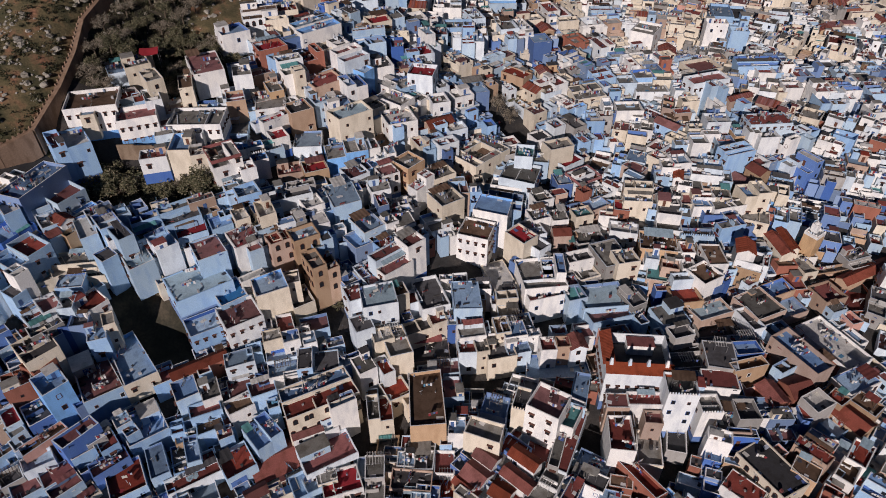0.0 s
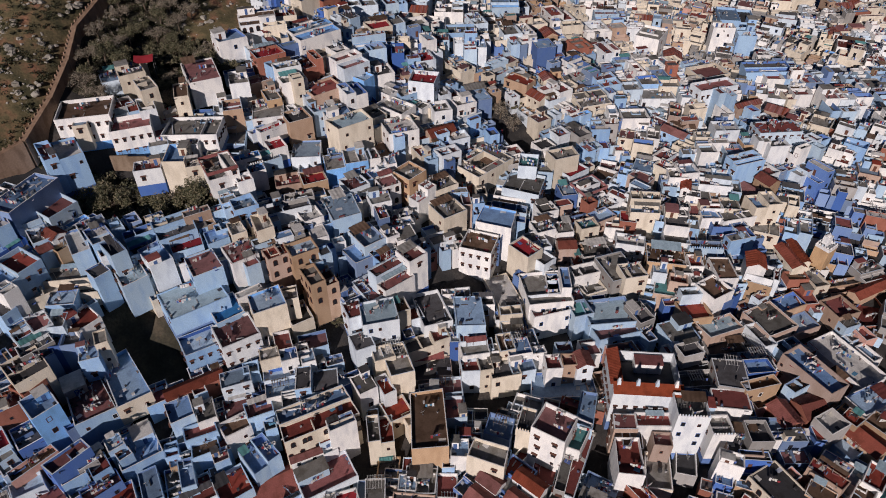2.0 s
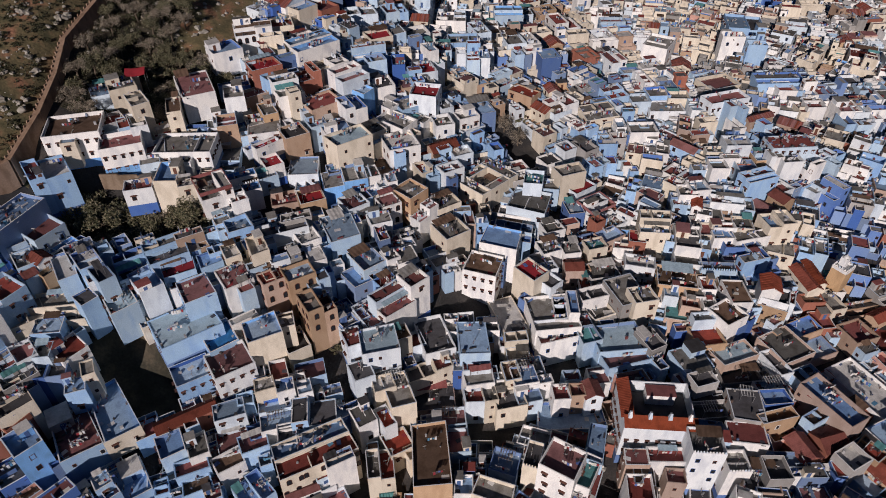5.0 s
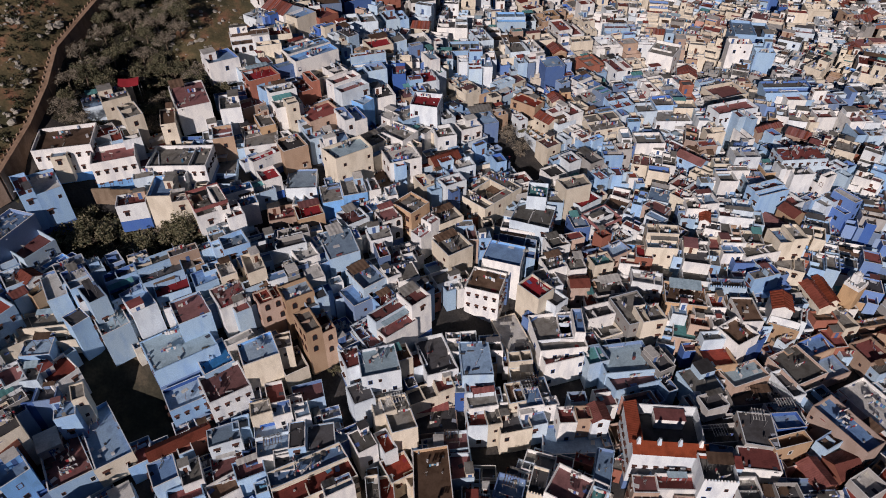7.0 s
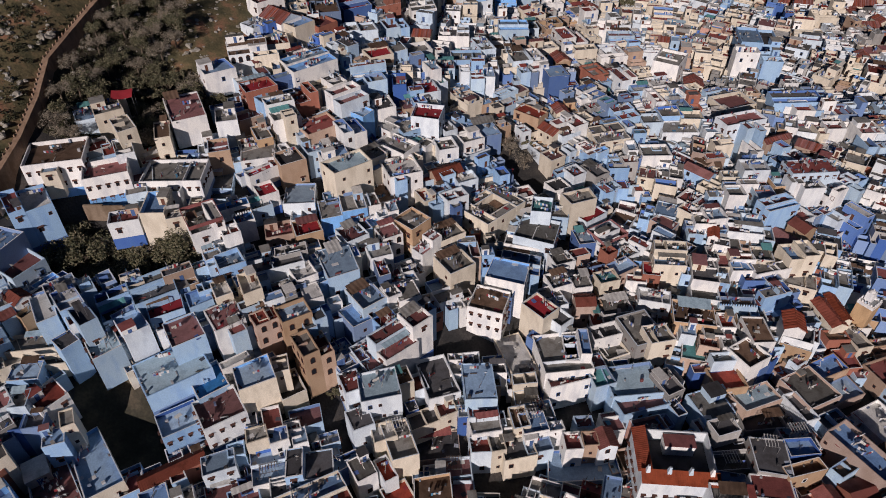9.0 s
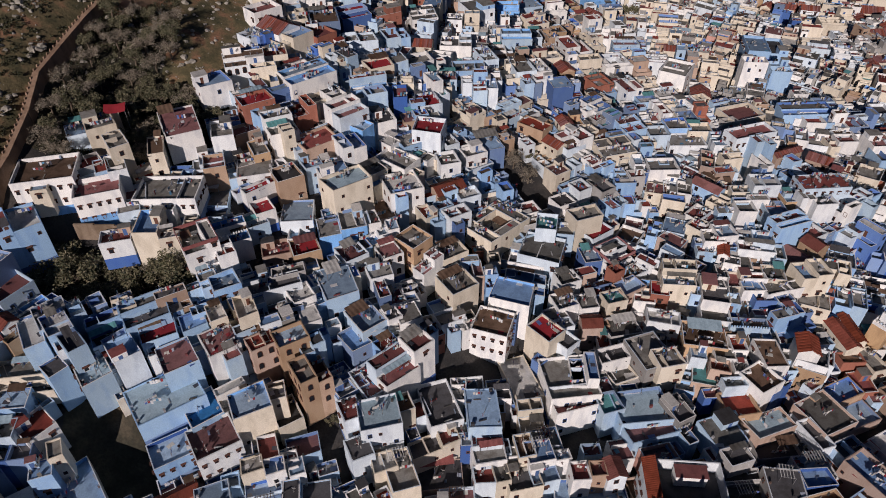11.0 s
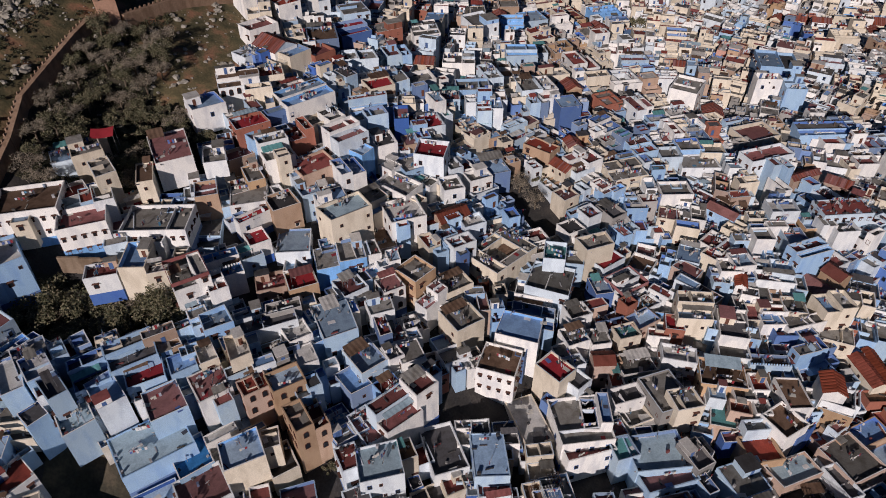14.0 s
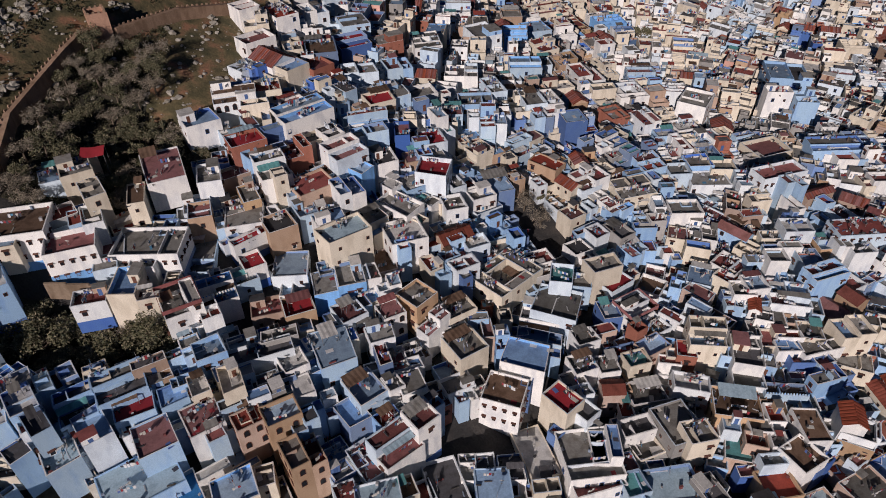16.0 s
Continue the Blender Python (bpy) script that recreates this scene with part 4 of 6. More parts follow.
house(22.1, 164.3, 19.6, 10.1, 9.7, -18, "W", "g")
house(23.5, 170.3, 22.9, 5.2, 6.4, -9, "W", "e")
house(20.2, 138.8, 17.5, 6.7, 5.3, -46, "C", "c", "flat")
house(31.8, 143.7, 14.8, 4.8, 3.8, 3, "T", "t")
house(28.0, 130.3, 14.6, 5.7, 7.2, -1, "W", "b")
house(35.4, 135.1, 13.0, 7.1, 3.7, 17, "W", "k")
house(39.2, 144.5, 12.0, 8.0, 6.2, 13, "G", "g")
house(-1.5, 142.2, 17.6, 6.4, 4.3, 26, "W", "g")
house(43.4, 135.0, 14.1, 7.4, 9.4, 18, "G", "g", "flat")
house(46.4, 131.8, 15.7, 5.8, 5.2, 13, "C", "g")
house(49.5, 145.7, 10.9, 8.4, 4.5, -29, "P", "r")
house(57.1, 140.2, 13.8, 9.4, 7.4, -11, "T", "m")
house(48.9, 145.1, 14.5, 7.5, 4.3, -13, "W", "w")
house(61.3, 145.9, 14.7, 6.3, 4.6, -7, "W", "g")
house(68.2, 143.1, 14.4, 8.6, 2.9, -4, "B", "m", "cren")
house(64.2, 137.8, 13.7, 3.3, 4.6, -2, "W", "r")
house(60.4, 134.9, 13.3, 4.4, 2.9, -5, "W", "g")
house(58.7, 131.8, 12.9, 4.1, 3.3, -15, "T", "r")
house(63.1, 131.6, 13.0, 3.1, 3.4, -2, "W", "g")
house(60.5, 127.5, 12.5, 5.0, 2.5, 6, "W", "g")
house(95.7, 146.2, 9.8, 2.4, 9.2, 4, "C", "t")
house(92.8, 144.5, 9.8, 3.8, 9.4, 9, "C", "t")
house(-94.2, 164.3, 43.0, 12.9, 10.1, 14, "W", "m", "dado flat win", base=33.0)
house(-81.7, 160.4, 41.0, 9.7, 7.1, 21, "W", "r", "dado flat win", base=32.8)
house(-87.1, 168.9, 41.9, 6.3, 5.1, 36, "G", "r", "flat")
house(-68.6, 153.3, 36.4, 5.6, 8.5, 5, "C", "b")
house(-63.7, 150.7, 34.9, 4.4, 2.7, 18, "C", "w")
house(-75.8, 150.7, 34.4, 6.7, 4.5, 18, "W", "r")
house(-67.3, 164.3, 37.7, 14.1, 9.0, 2, "W", "g", "win")
house(-58.1, 167.3, 31.3, 5.5, 10.7, 5, "B", "g")
house(-57.4, 149.7, 35.8, 7.1, 7.5, 31, "W", "g", "trim")
house(-51.8, 155.6, 32.8, 7.0, 6.0, 27, "W", "b", "cren")
house(-50.1, 140.8, 30.1, 5.5, 5.3, 32, "B", "b")
house(-96.7, 150.9, 39.5, 8.8, 9.2, 36, "B", "r", base=27.5)
house(-95.2, 137.8, 31.5, 7.8, 7.9, 58, "B", "r", base=24.5)
house(-100.7, 137.5, 35.4, 15.2, 6.7, 72, "S", "b")
house(-101.2, 134.3, 30.7, 5.3, 7.3, 44, "B", "r", base=23.7)
house(-103.5, 129.2, 33.5, 3.3, 6.8, 43, "B", "w")
house(-94.9, 128.2, 30.0, 3.8, 5.9, 39, "B", "g")
house(-91.7, 128.8, 30.3, 3.5, 4.1, 57, "W", "t")
house(-93.0, 125.2, 28.8, 3.0, 3.0, 50, "B", "t")
house(-85.6, 126.6, 29.3, 4.0, 9.2, 34, "B", "w")
house(-83.1, 131.0, 29.9, 6.0, 8.0, 37, "B", "g")
house(-78.6, 125.9, 28.5, 4.7, 6.6, 39, "W", "r")
house(-103.6, 126.3, 28.7, 8.8, 6.8, 59, "S", "b", base=21.7)
house(-38.6, 166.8, 29.0, 7.4, 8.7, 4, "W", "b", "flat")
house(-46.4, 164.4, 32.3, 4.5, 5.6, 32, "W", "c")
house(-47.6, 170.6, 34.2, 9.4, 2.7, 43, "W", "c")
house(-27.6, 162.4, 29.4, 11.1, 7.3, 19, "L", "g")
house(-42.5, 155.7, 26.5, 6.5, 5.5, 17, "T", "r", base=19.5)
house(-35.0, 154.4, 28.2, 6.1, 5.6, 21, "T", "c")
house(-24.4, 154.7, 26.5, 5.8, 5.8, 33, "W", "r")
house(-26.7, 145.1, 25.7, 7.5, 9.9, 23, "B", "b")
house(-10.1, 159.7, 26.7, 6.5, 6.2, -43, "T", "g", "flat")
house(-15.7, 155.1, 26.3, 5.0, 5.0, 30, "W", "r", "arc")
house(-17.5, 149.3, 25.2, 5.5, 4.7, 20, "W", "g")
house(-18.6, 171.4, 25.7, 5.9, 7.5, 16, "T", "m", "flat")
house(-41.0, 142.1, 27.7, 13.3, 4.2, 23, "W", "k")
house(-34.1, 141.0, 26.5, 4.9, 5.0, 32, "W", "w")
house(-37.7, 146.4, 28.0, 7.3, 3.0, 20, "G", "g")
house(10.1, 171.3, 22.3, 10.7, 14.4, -44, "C", "g", "court")
house(0.5, 169.9, 26.6, 6.2, 3.9, 30, "W", "r")
house(-1.1, 159.2, 23.1, 6.6, 5.1, 29, "C", "g")
house(0.4, 149.9, 21.7, 7.2, 7.3, 34, "C", "g")
house(5.3, 154.5, 21.1, 2.3, 5.6, 7, "T", "r")
house(28.8, 171.3, 19.9, 4.4, 4.9, -9, "B", "g")
house(33.8, 173.4, 23.5, 8.1, 4.9, 21, "C", "g")
house(37.2, 172.2, 18.6, 7.5, 4.2, 36, "W", "c", "flat")
house(40.6, 165.2, 18.0, 7.7, 6.2, 31, "W", "k", "trim")
house(34.1, 163.6, 17.7, 4.1, 5.6, 11, "S", "b")
house(27.4, 155.7, 17.3, 5.1, 4.4, 20, "W", "g")
house(25.7, 148.6, 16.6, 5.4, 5.1, 19, "W", "g")
house(31.4, 149.1, 15.6, 4.5, 4.9, 11, "W", "g")
house(38.4, 151.1, 15.3, 5.5, 4.2, 15, "C", "e")
house(46.7, 174.1, 15.7, 6.0, 6.0, -31, "W", "m")
house(58.0, 173.8, 18.7, 5.4, 6.0, -22, "W", "b")
house(56.3, 168.6, 18.6, 6.1, 3.8, -44, "T", "r")
house(66.2, 168.6, 19.9, 5.0, 4.7, -1, "W", "g")
house(69.4, 170.0, 20.5, 5.0, 5.4, 10, "W", "b")
house(67.9, 164.4, 19.0, 2.5, 4.6, -18, "W", "t")
house(78.7, 167.8, 19.9, 4.9, 4.9, -13, "W", "b")
house(76.4, 165.5, 19.0, 9.4, 3.8, -8, "W", "r")
house(87.5, 166.3, 16.3, 7.7, 5.8, -56, "T", "t")
house(85.8, 171.3, 23.5, 9.7, 5.0, 20, "B", "r")
house(92.1, 167.2, 19.2, 5.3, 4.6, -60, "T", "t")
house(54.2, 155.2, 20.4, 8.0, 6.7, -6, "C", "g")
house(49.6, 153.1, 16.0, 3.9, 4.5, -9, "R", "c")
house(62.4, 151.6, 17.2, 6.3, 8.9, -11, "W", "k")
house(62.9, 155.1, 16.7, 5.4, 4.6, -2, "W", "k")
house(73.4, 156.6, 16.9, 5.8, 2.1, -4, "W", "r")
house(72.5, 153.9, 16.2, 5.3, 3.2, 1, "W", "b")
house(77.9, 153.9, 16.0, 6.6, 4.3, 15, "W", "g")
house(82.2, 154.3, 15.8, 4.7, 2.7, 19, "W", "g")
house(78.6, 157.9, 17.0, 5.0, 5.2, -5, "C", "g")
house(88.0, 152.6, 12.6, 7.5, 5.4, -20, "C", "g")
house(87.4, 157.1, 19.3, 7.2, 5.8, 6, "C", "g")
house(97.8, 154.1, 12.5, 6.8, 7.2, -20, "B", "g")
house(-87.5, 180.7, 45.9, 6.4, 7.1, 31, "C", "g", base=38.9)
house(-93.6, 180.1, 43.8, 4.4, 6.2, 29, "W", "b", base=36.8)
house(-87.0, 187.2, 45.1, 2.7, 4.1, 29, "C", "g", base=38.1)
house(-80.4, 172.5, 45.8, 4.1, 7.2, 35, "C", "g")
house(-79.8, 167.8, 42.2, 3.9, 6.9, 28, "W", "g")
house(-72.6, 175.3, 42.5, 3.5, 8.0, 18, "C", "m")
house(-69.5, 184.5, 43.6, 8.7, 13.7, 26, "W", "r")
house(-59.3, 174.8, 38.2, 4.9, 5.7, 17, "T", "r")
house(-65.1, 201.5, 46.6, 8.2, 7.2, 33, "W", "b")
house(-59.3, 184.8, 41.5, 5.3, 8.4, 19, "W", "g")
house(-52.9, 196.4, 44.0, 8.2, 6.2, 31, "R", "c")
house(-45.4, 188.0, 42.8, 7.1, 8.8, 29, "W", "g")
house(-49.6, 192.6, 42.4, 6.2, 4.1, 43, "B", "g")
house(-40.9, 196.5, 42.5, 6.3, 6.7, 33, "R", "r")
house(-28.8, 195.5, 42.4, 9.1, 7.8, 40, "W", "r")
house(-25.4, 192.8, 38.3, 4.5, 6.9, 53, "L", "b")
house(-35.7, 185.9, 38.0, 9.5, 7.3, 36, "T", "r")
house(-27.1, 184.2, 38.7, 6.5, 6.8, 30, "W", "b")
house(-14.9, 185.5, 32.3, 10.4, 6.5, -39, "W", "g", "flat")
house(-21.3, 180.1, 32.5, 6.3, 5.2, 41, "C", "g")
house(-26.4, 170.9, 35.9, 11.0, 6.4, 35, "C", "p", "flat")
house(-36.4, 178.9, 35.3, 4.7, 5.1, 29, "B", "b")
house(-30.9, 176.7, 34.9, 6.8, 4.7, 26, "W", "b")
house(-13.4, 176.0, 31.3, 8.7, 8.2, 21, "W", "w")
house(-21.9, 206.2, 41.0, 5.7, 4.3, 22, "B", "g")
house(-14.3, 209.3, 39.2, 5.9, 7.3, 4, "S", "r")
house(-7.7, 209.7, 36.6, 6.3, 7.7, 19, "W", "c")
house(-6.9, 195.5, 36.3, 7.7, 7.4, -12, "W", "c")
house(-12.1, 194.4, 32.8, 6.6, 7.0, 29, "B", "g")
house(-41.8, 174.1, 35.5, 6.5, 6.6, 33, "T", "k")
house(-50.3, 176.7, 35.4, 8.8, 7.9, 14, "W", "g")
house(-52.0, 181.2, 37.5, 8.4, 6.9, 28, "T", "g")
house(-55.1, 189.1, 38.8, 6.6, 4.8, 34, "T", "r")
house(3.7, 209.7, 32.0, 10.6, 5.5, 41, "C", "r")
house(9.2, 199.2, 28.5, 7.5, 8.2, 18, "S", "b")
house(14.6, 203.4, 28.1, 3.6, 4.5, 29, "T", "r")
house(0.4, 197.2, 31.3, 7.6, 5.9, 29, "W", "g")
house(5.1, 194.4, 29.2, 6.4, 5.6, 25, "W", "g")
house(-1.8, 188.6, 30.3, 5.1, 5.8, 17, "W", "g")
house(23.9, 209.6, 28.6, 8.9, 4.8, -38, "T", "r", "flat")
house(29.2, 202.2, 27.3, 6.2, 4.5, -51, "C", "t")
house(32.7, 210.4, 29.4, 3.9, 5.0, 13, "C", "t")
house(36.2, 204.8, 28.3, 4.7, 6.6, 31, "W", "r")
house(28.9, 192.0, 24.5, 5.0, 4.9, 31, "C", "r")
house(38.7, 195.2, 25.4, 3.2, 4.4, 34, "W", "r")
house(46.2, 201.5, 26.3, 10.4, 8.0, 16, "C", "g")
house(43.7, 221.1, 29.5, 6.5, 7.5, 35, "W", "b")
house(52.7, 212.6, 27.2, 7.2, 7.5, 19, "B", "r")
house(17.7, 216.4, 30.8, 7.4, 5.8, 37, "B", "g")
house(-1.7, 179.1, 28.1, 8.3, 4.9, 29, "T", "t")
house(7.9, 190.7, 25.8, 7.6, 5.4, 34, "W", "b")
house(3.5, 177.3, 27.0, 5.8, 4.2, 23, "W", "w")
house(13.7, 182.6, 25.1, 3.0, 4.0, 21, "B", "g")
house(50.1, 196.1, 25.0, 6.4, 6.1, 3, "W", "b")
house(85.2, 204.3, 29.5, 13.5, 5.4, 19, "W", "r", "win")
house(90.3, 223.7, 24.7, 12.0, 8.8, 19, "C", "r")
house(108.8, 221.7, 27.2, 15.6, 6.5, 3, "B", "g")
house(106.8, 209.7, 24.5, 9.2, 7.0, -17, "W", "g")
house(96.2, 201.7, 24.3, 9.6, 2.8, 23, "T", "t")
house(105.5, 199.7, 23.6, 6.8, 4.6, -36, "T", "t")
house(70.2, 188.0, 22.3, 8.2, 4.0, -47, "B", "t")
house(61.7, 187.2, 21.9, 7.3, 6.0, -15, "W", "g")
house(72.5, 198.1, 23.8, 3.5, 8.4, -17, "T", "k")
house(75.5, 193.1, 23.5, 5.6, 2.8, 6, "T", "r")
house(84.0, 186.0, 25.0, 7.4, 5.1, 1, "W", "w")
house(99.0, 184.8, 25.4, 12.8, 6.2, 5, "W", "r", "win")
house(63.3, 222.5, 26.2, 7.1, 6.6, 11, "W", "r")
house(73.0, 227.6, 26.0, 8.2, 6.3, 15, "W", "b")
house(67.7, 215.5, 25.3, 6.9, 5.8, 6, "B", "g")
house(73.9, 213.5, 25.2, 6.5, 5.1, -2, "C", "g")
house(60.8, 210.8, 25.5, 6.0, 5.4, 3, "W", "g")
house(68.9, 208.7, 23.7, 10.5, 6.9, 2, "W", "g")
house(58.6, 195.2, 24.0, 8.4, 6.0, 1, "W", "g")
house(-74.3, 259.6, 52.1, 6.9, 11.8, 29, "W", "b", base=45.1)
house(-63.6, 251.8, 56.1, 6.5, 6.7, 39, "W", "r")
house(-53.6, 253.2, 54.0, 7.1, 10.3, 37, "W", "r")
house(-45.2, 261.9, 51.8, 7.4, 7.6, 29, "W", "b")
house(-58.0, 238.0, 52.2, 9.1, 6.5, 42, "W", "r")
house(-52.2, 230.9, 50.2, 8.0, 10.0, 50, "W", "t")
house(-40.0, 230.9, 47.3, 6.7, 6.4, 45, "R", "r")
house(-40.7, 208.4, 45.9, 14.1, 8.8, 40, "W", "b")
house(-58.4, 211.5, 48.4, 10.5, 7.5, 17, "W", "m", "arc")
house(-28.6, 234.4, 44.5, 9.5, 6.6, 14, "W", "g")
house(-32.5, 249.7, 46.8, 9.8, 8.3, 28, "S", "c")
house(-40.0, 240.9, 48.3, 8.8, 10.4, 14, "S", "m")
house(-22.3, 255.4, 44.2, 9.0, 6.7, 27, "R", "g")
house(-18.3, 242.3, 42.2, 7.5, 7.6, 20, "B", "r")
house(-10.3, 261.9, 41.1, 8.9, 11.5, 13, "W", "g")
house(-10.8, 229.9, 39.4, 7.9, 6.5, 24, "W", "g")
house(-22.0, 220.6, 42.4, 7.4, 6.3, 26, "C", "c")
house(-24.3, 211.0, 42.4, 10.4, 4.9, 18, "B", "r")
house(-33.2, 261.6, 47.7, 8.6, 9.4, 23, "B", "g")
house(8.8, 281.1, 36.4, 9.0, 11.9, 25, "W", "g")
house(19.7, 313.8, 30.0, 12.0, 8.8, 1, "T", "g")
house(21.6, 291.3, 32.4, 8.1, 7.7, 1, "L", "w")
house(39.9, 339.5, 22.7, 16.9, 12.1, 22, "C", "r")
house(65.9, 335.9, 18.5, 12.3, 9.6, 13, "L", "b")
house(30.8, 281.4, 31.6, 7.2, 8.6, 28, "C", "r")
house(43.0, 263.3, 30.4, 9.8, 9.9, 15, "W", "r")
house(46.5, 251.2, 30.1, 7.7, 3.9, 10, "C", "g")
house(62.9, 268.0, 27.1, 9.5, 7.4, 1, "B", "r")
house(24.4, 236.7, 34.2, 11.1, 9.4, 14, "W", "g")
house(10.4, 239.1, 36.8, 4.6, 9.6, 19, "W", "g")
house(4.6, 230.5, 36.6, 9.7, 6.9, 4, "B", "g")
house(22.1, 259.1, 35.1, 9.9, 6.4, 1, "B", "b")
house(59.7, 278.2, 26.9, 7.8, 9.0, -13, "W", "r")
house(102.3, 250.2, 29.6, 8.0, 4.4, -3, "W", "w")
house(109.4, 246.5, 29.1, 6.1, 6.5, -5, "B", "b")
house(117.4, 277.5, 23.0, 13.7, 13.6, -9, "B", "b")
house(75.5, 247.1, 28.3, 8.6, 11.5, -32, "W", "g")

# pavement of an open court, added as a low block through house()
house(44.9, 85.3, 0.6, 5.0, 8.0, -9, "C", "g", "flat")


# ---- dishes on the roofs ----
s = Shell()
s.mesh_box(-0.03, 0.03, -0.03, 0.03, 0, 0.9, MAT["steel"])
s.mesh_box(-0.25, 0.25, -0.03, 0.03, 0, 0.05, MAT["steel"])
s.mesh_box(-0.03, 0.03, -0.25, 0.25, 0, 0.05, MAT["steel"])
mast_mesh = s.done("satellite_dish")
s = Shell()
rings = [(0.47 * k / 3, 0.13 * (k / 3) ** 2) for k in range(4)]
for k in range(3):
    for q in range(14):
        a, b = 2 * math.pi * q / 14, 2 * math.pi * (q + 1) / 14
        (r0, z0), (r1, z1) = rings[k], rings[k + 1]
        s.face([(r0 * math.cos(a), r0 * math.sin(a), z0), (r1 * math.cos(a), r1 * math.sin(a), z1), (r1 * math.cos(b), r1 * math.sin(b), z1), (r0 * math.cos(b), r0 * math.sin(b), z0)], MAT["dish"])
bowl_mesh = s.done("dish")
s = Shell()
s.mesh_box(-0.012, 0.012, -0.4, 0, 0, 0.02, MAT["steel"], pose(0, -0.05, 0.02, -50))
s.mesh_box(-0.05, 0.05, -0.45, -0.36, -0.03, 0.06, MAT["steel"], pose(0, -0.05, 0.02, -50))
arm_mesh = s.done("arm")
for x, y, z, a in DISHES:
    ob = new("satellite_dish", mast_mesh)
    ob.matrix_basis = pose(x, y, z, 0, 0, a)
    tagged(ob, "white enamel satellite dish on a short steel mast", "satellite dish", "rooftop dishes")
    bowl = child("dish", bowl_mesh, ob, pose(0, -0.03, 0.85, 50))
    child("arm", arm_mesh, bowl)

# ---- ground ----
# alley colours near black: shade between the houses is put into them
TOWN = ground_material("shade_toned_trodden_alley", (0.025, 0.024, 0.024), (0.055, 0.048, 0.044), (0.036, 0.033, 0.032), 0.25)
HILL = ground_material("hillside_soil", (0.06, 0.056, 0.026), (0.26, 0.13, 0.075), (0.135, 0.105, 0.052), 0.2)
# soil darkened in its colour to stand in for shade of trees
GARDEN = ground_material("shade_toned_garden_soil", (0.022, 0.022, 0.014), (0.075, 0.06, 0.04), (0.038, 0.034, 0.022), 0.2)
RAMPART = [(-126, 128), (-118, 138), (-111.5, 144.5), (-105.7, 151.8), (-103.3, 165.9), (-102.8, 178), (-103.7, 189.5), (-101.5, 200.1), (-99.1, 212.5), (-97.5, 219.5), (-94.5, 224.5)]


def rampart_x(y):
    if y < 128:
        return -135
    for (x0, y0), (x1, y1) in zip(RAMPART, RAMPART[1:]):
        if y <= y1:
            return x0 + (x1 - x0) * (y - y0) / (y1 - y0)
    return -94.5 + (y - 224.5) * 0.55


def land(x, y):
    """Ground height, with the open hillside climbing away outside the rampart."""
    z = ground_z(x, y)
    out = rampart_x(y) - x
    if out > 0:
        z += 2.0 * min(1, out / 3) + 0.12 * min(out, 200)
    return z


s = Shell()
xs = [-1500, -700, -350, -220] + list(range(-180, 320, 4)) + [360, 450, 700, 1500]
ys = [-600, -200, 0, 40] + list(range(60, 470, 4)) + [520, 640, 900, 1600]


def far(x, y):
    """Sunken gardens and the rough of the hillside on top of the slope."""
    dip = 9 * math.exp(-(((x + 86) / 21) ** 4) - ((y - 148) / 11) ** 4) + 5 * math.exp(-(((x + 68) / 12) ** 4) - ((y - 110) / 9) ** 4)
    dip += 5 * math.exp(-(((x + 82) / 17) ** 4) - ((y - 190) / 16) ** 4)
    return land(x, y) - dip + 1.2 * noise.noise((x * 0.05, y * 0.05, 0)) * (1 if x < rampart_x(y) else 0.1)
rows = [[(x, y, far(x, y)) for x in xs] for y in ys]
me = bpy.data.meshes.new("ground")
nx = len(xs)
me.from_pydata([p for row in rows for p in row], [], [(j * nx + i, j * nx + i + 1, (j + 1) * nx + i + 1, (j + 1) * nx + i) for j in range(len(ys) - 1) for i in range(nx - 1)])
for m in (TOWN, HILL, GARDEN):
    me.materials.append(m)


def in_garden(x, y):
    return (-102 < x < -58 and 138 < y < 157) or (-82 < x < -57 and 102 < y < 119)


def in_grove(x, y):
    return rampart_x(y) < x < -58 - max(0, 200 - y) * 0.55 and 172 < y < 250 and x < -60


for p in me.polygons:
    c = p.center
    # slot 2, the soil with shade in its colour, lies under garden and grove
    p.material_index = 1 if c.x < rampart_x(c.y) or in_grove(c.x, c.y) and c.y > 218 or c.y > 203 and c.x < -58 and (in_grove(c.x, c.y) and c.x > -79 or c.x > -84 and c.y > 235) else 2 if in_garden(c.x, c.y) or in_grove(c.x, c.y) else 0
me.polygons.foreach_set("use_smooth", [True] * len(me.polygons))
tagged(new("ground", me), "sloping ground of town alleys, gardens and rocky hillside", "ground", kind="structure")

# ---- houses further off, closing the gaps between those placed singly ----
grid = {}


def cells(x, y, rad):
    for i in range(int((x - rad) // 10), int((x + rad) // 10) + 1):
        for j in range(int((y - rad) // 10), int((y + rad) // 10) + 1):
            yield i, j


def remember(p):
    for c in cells(p[0], p[1], max(p[2], p[3]) * 0.75):
        grid.setdefault(c, []).append(p)


for p in PLACED:
    remember(p)


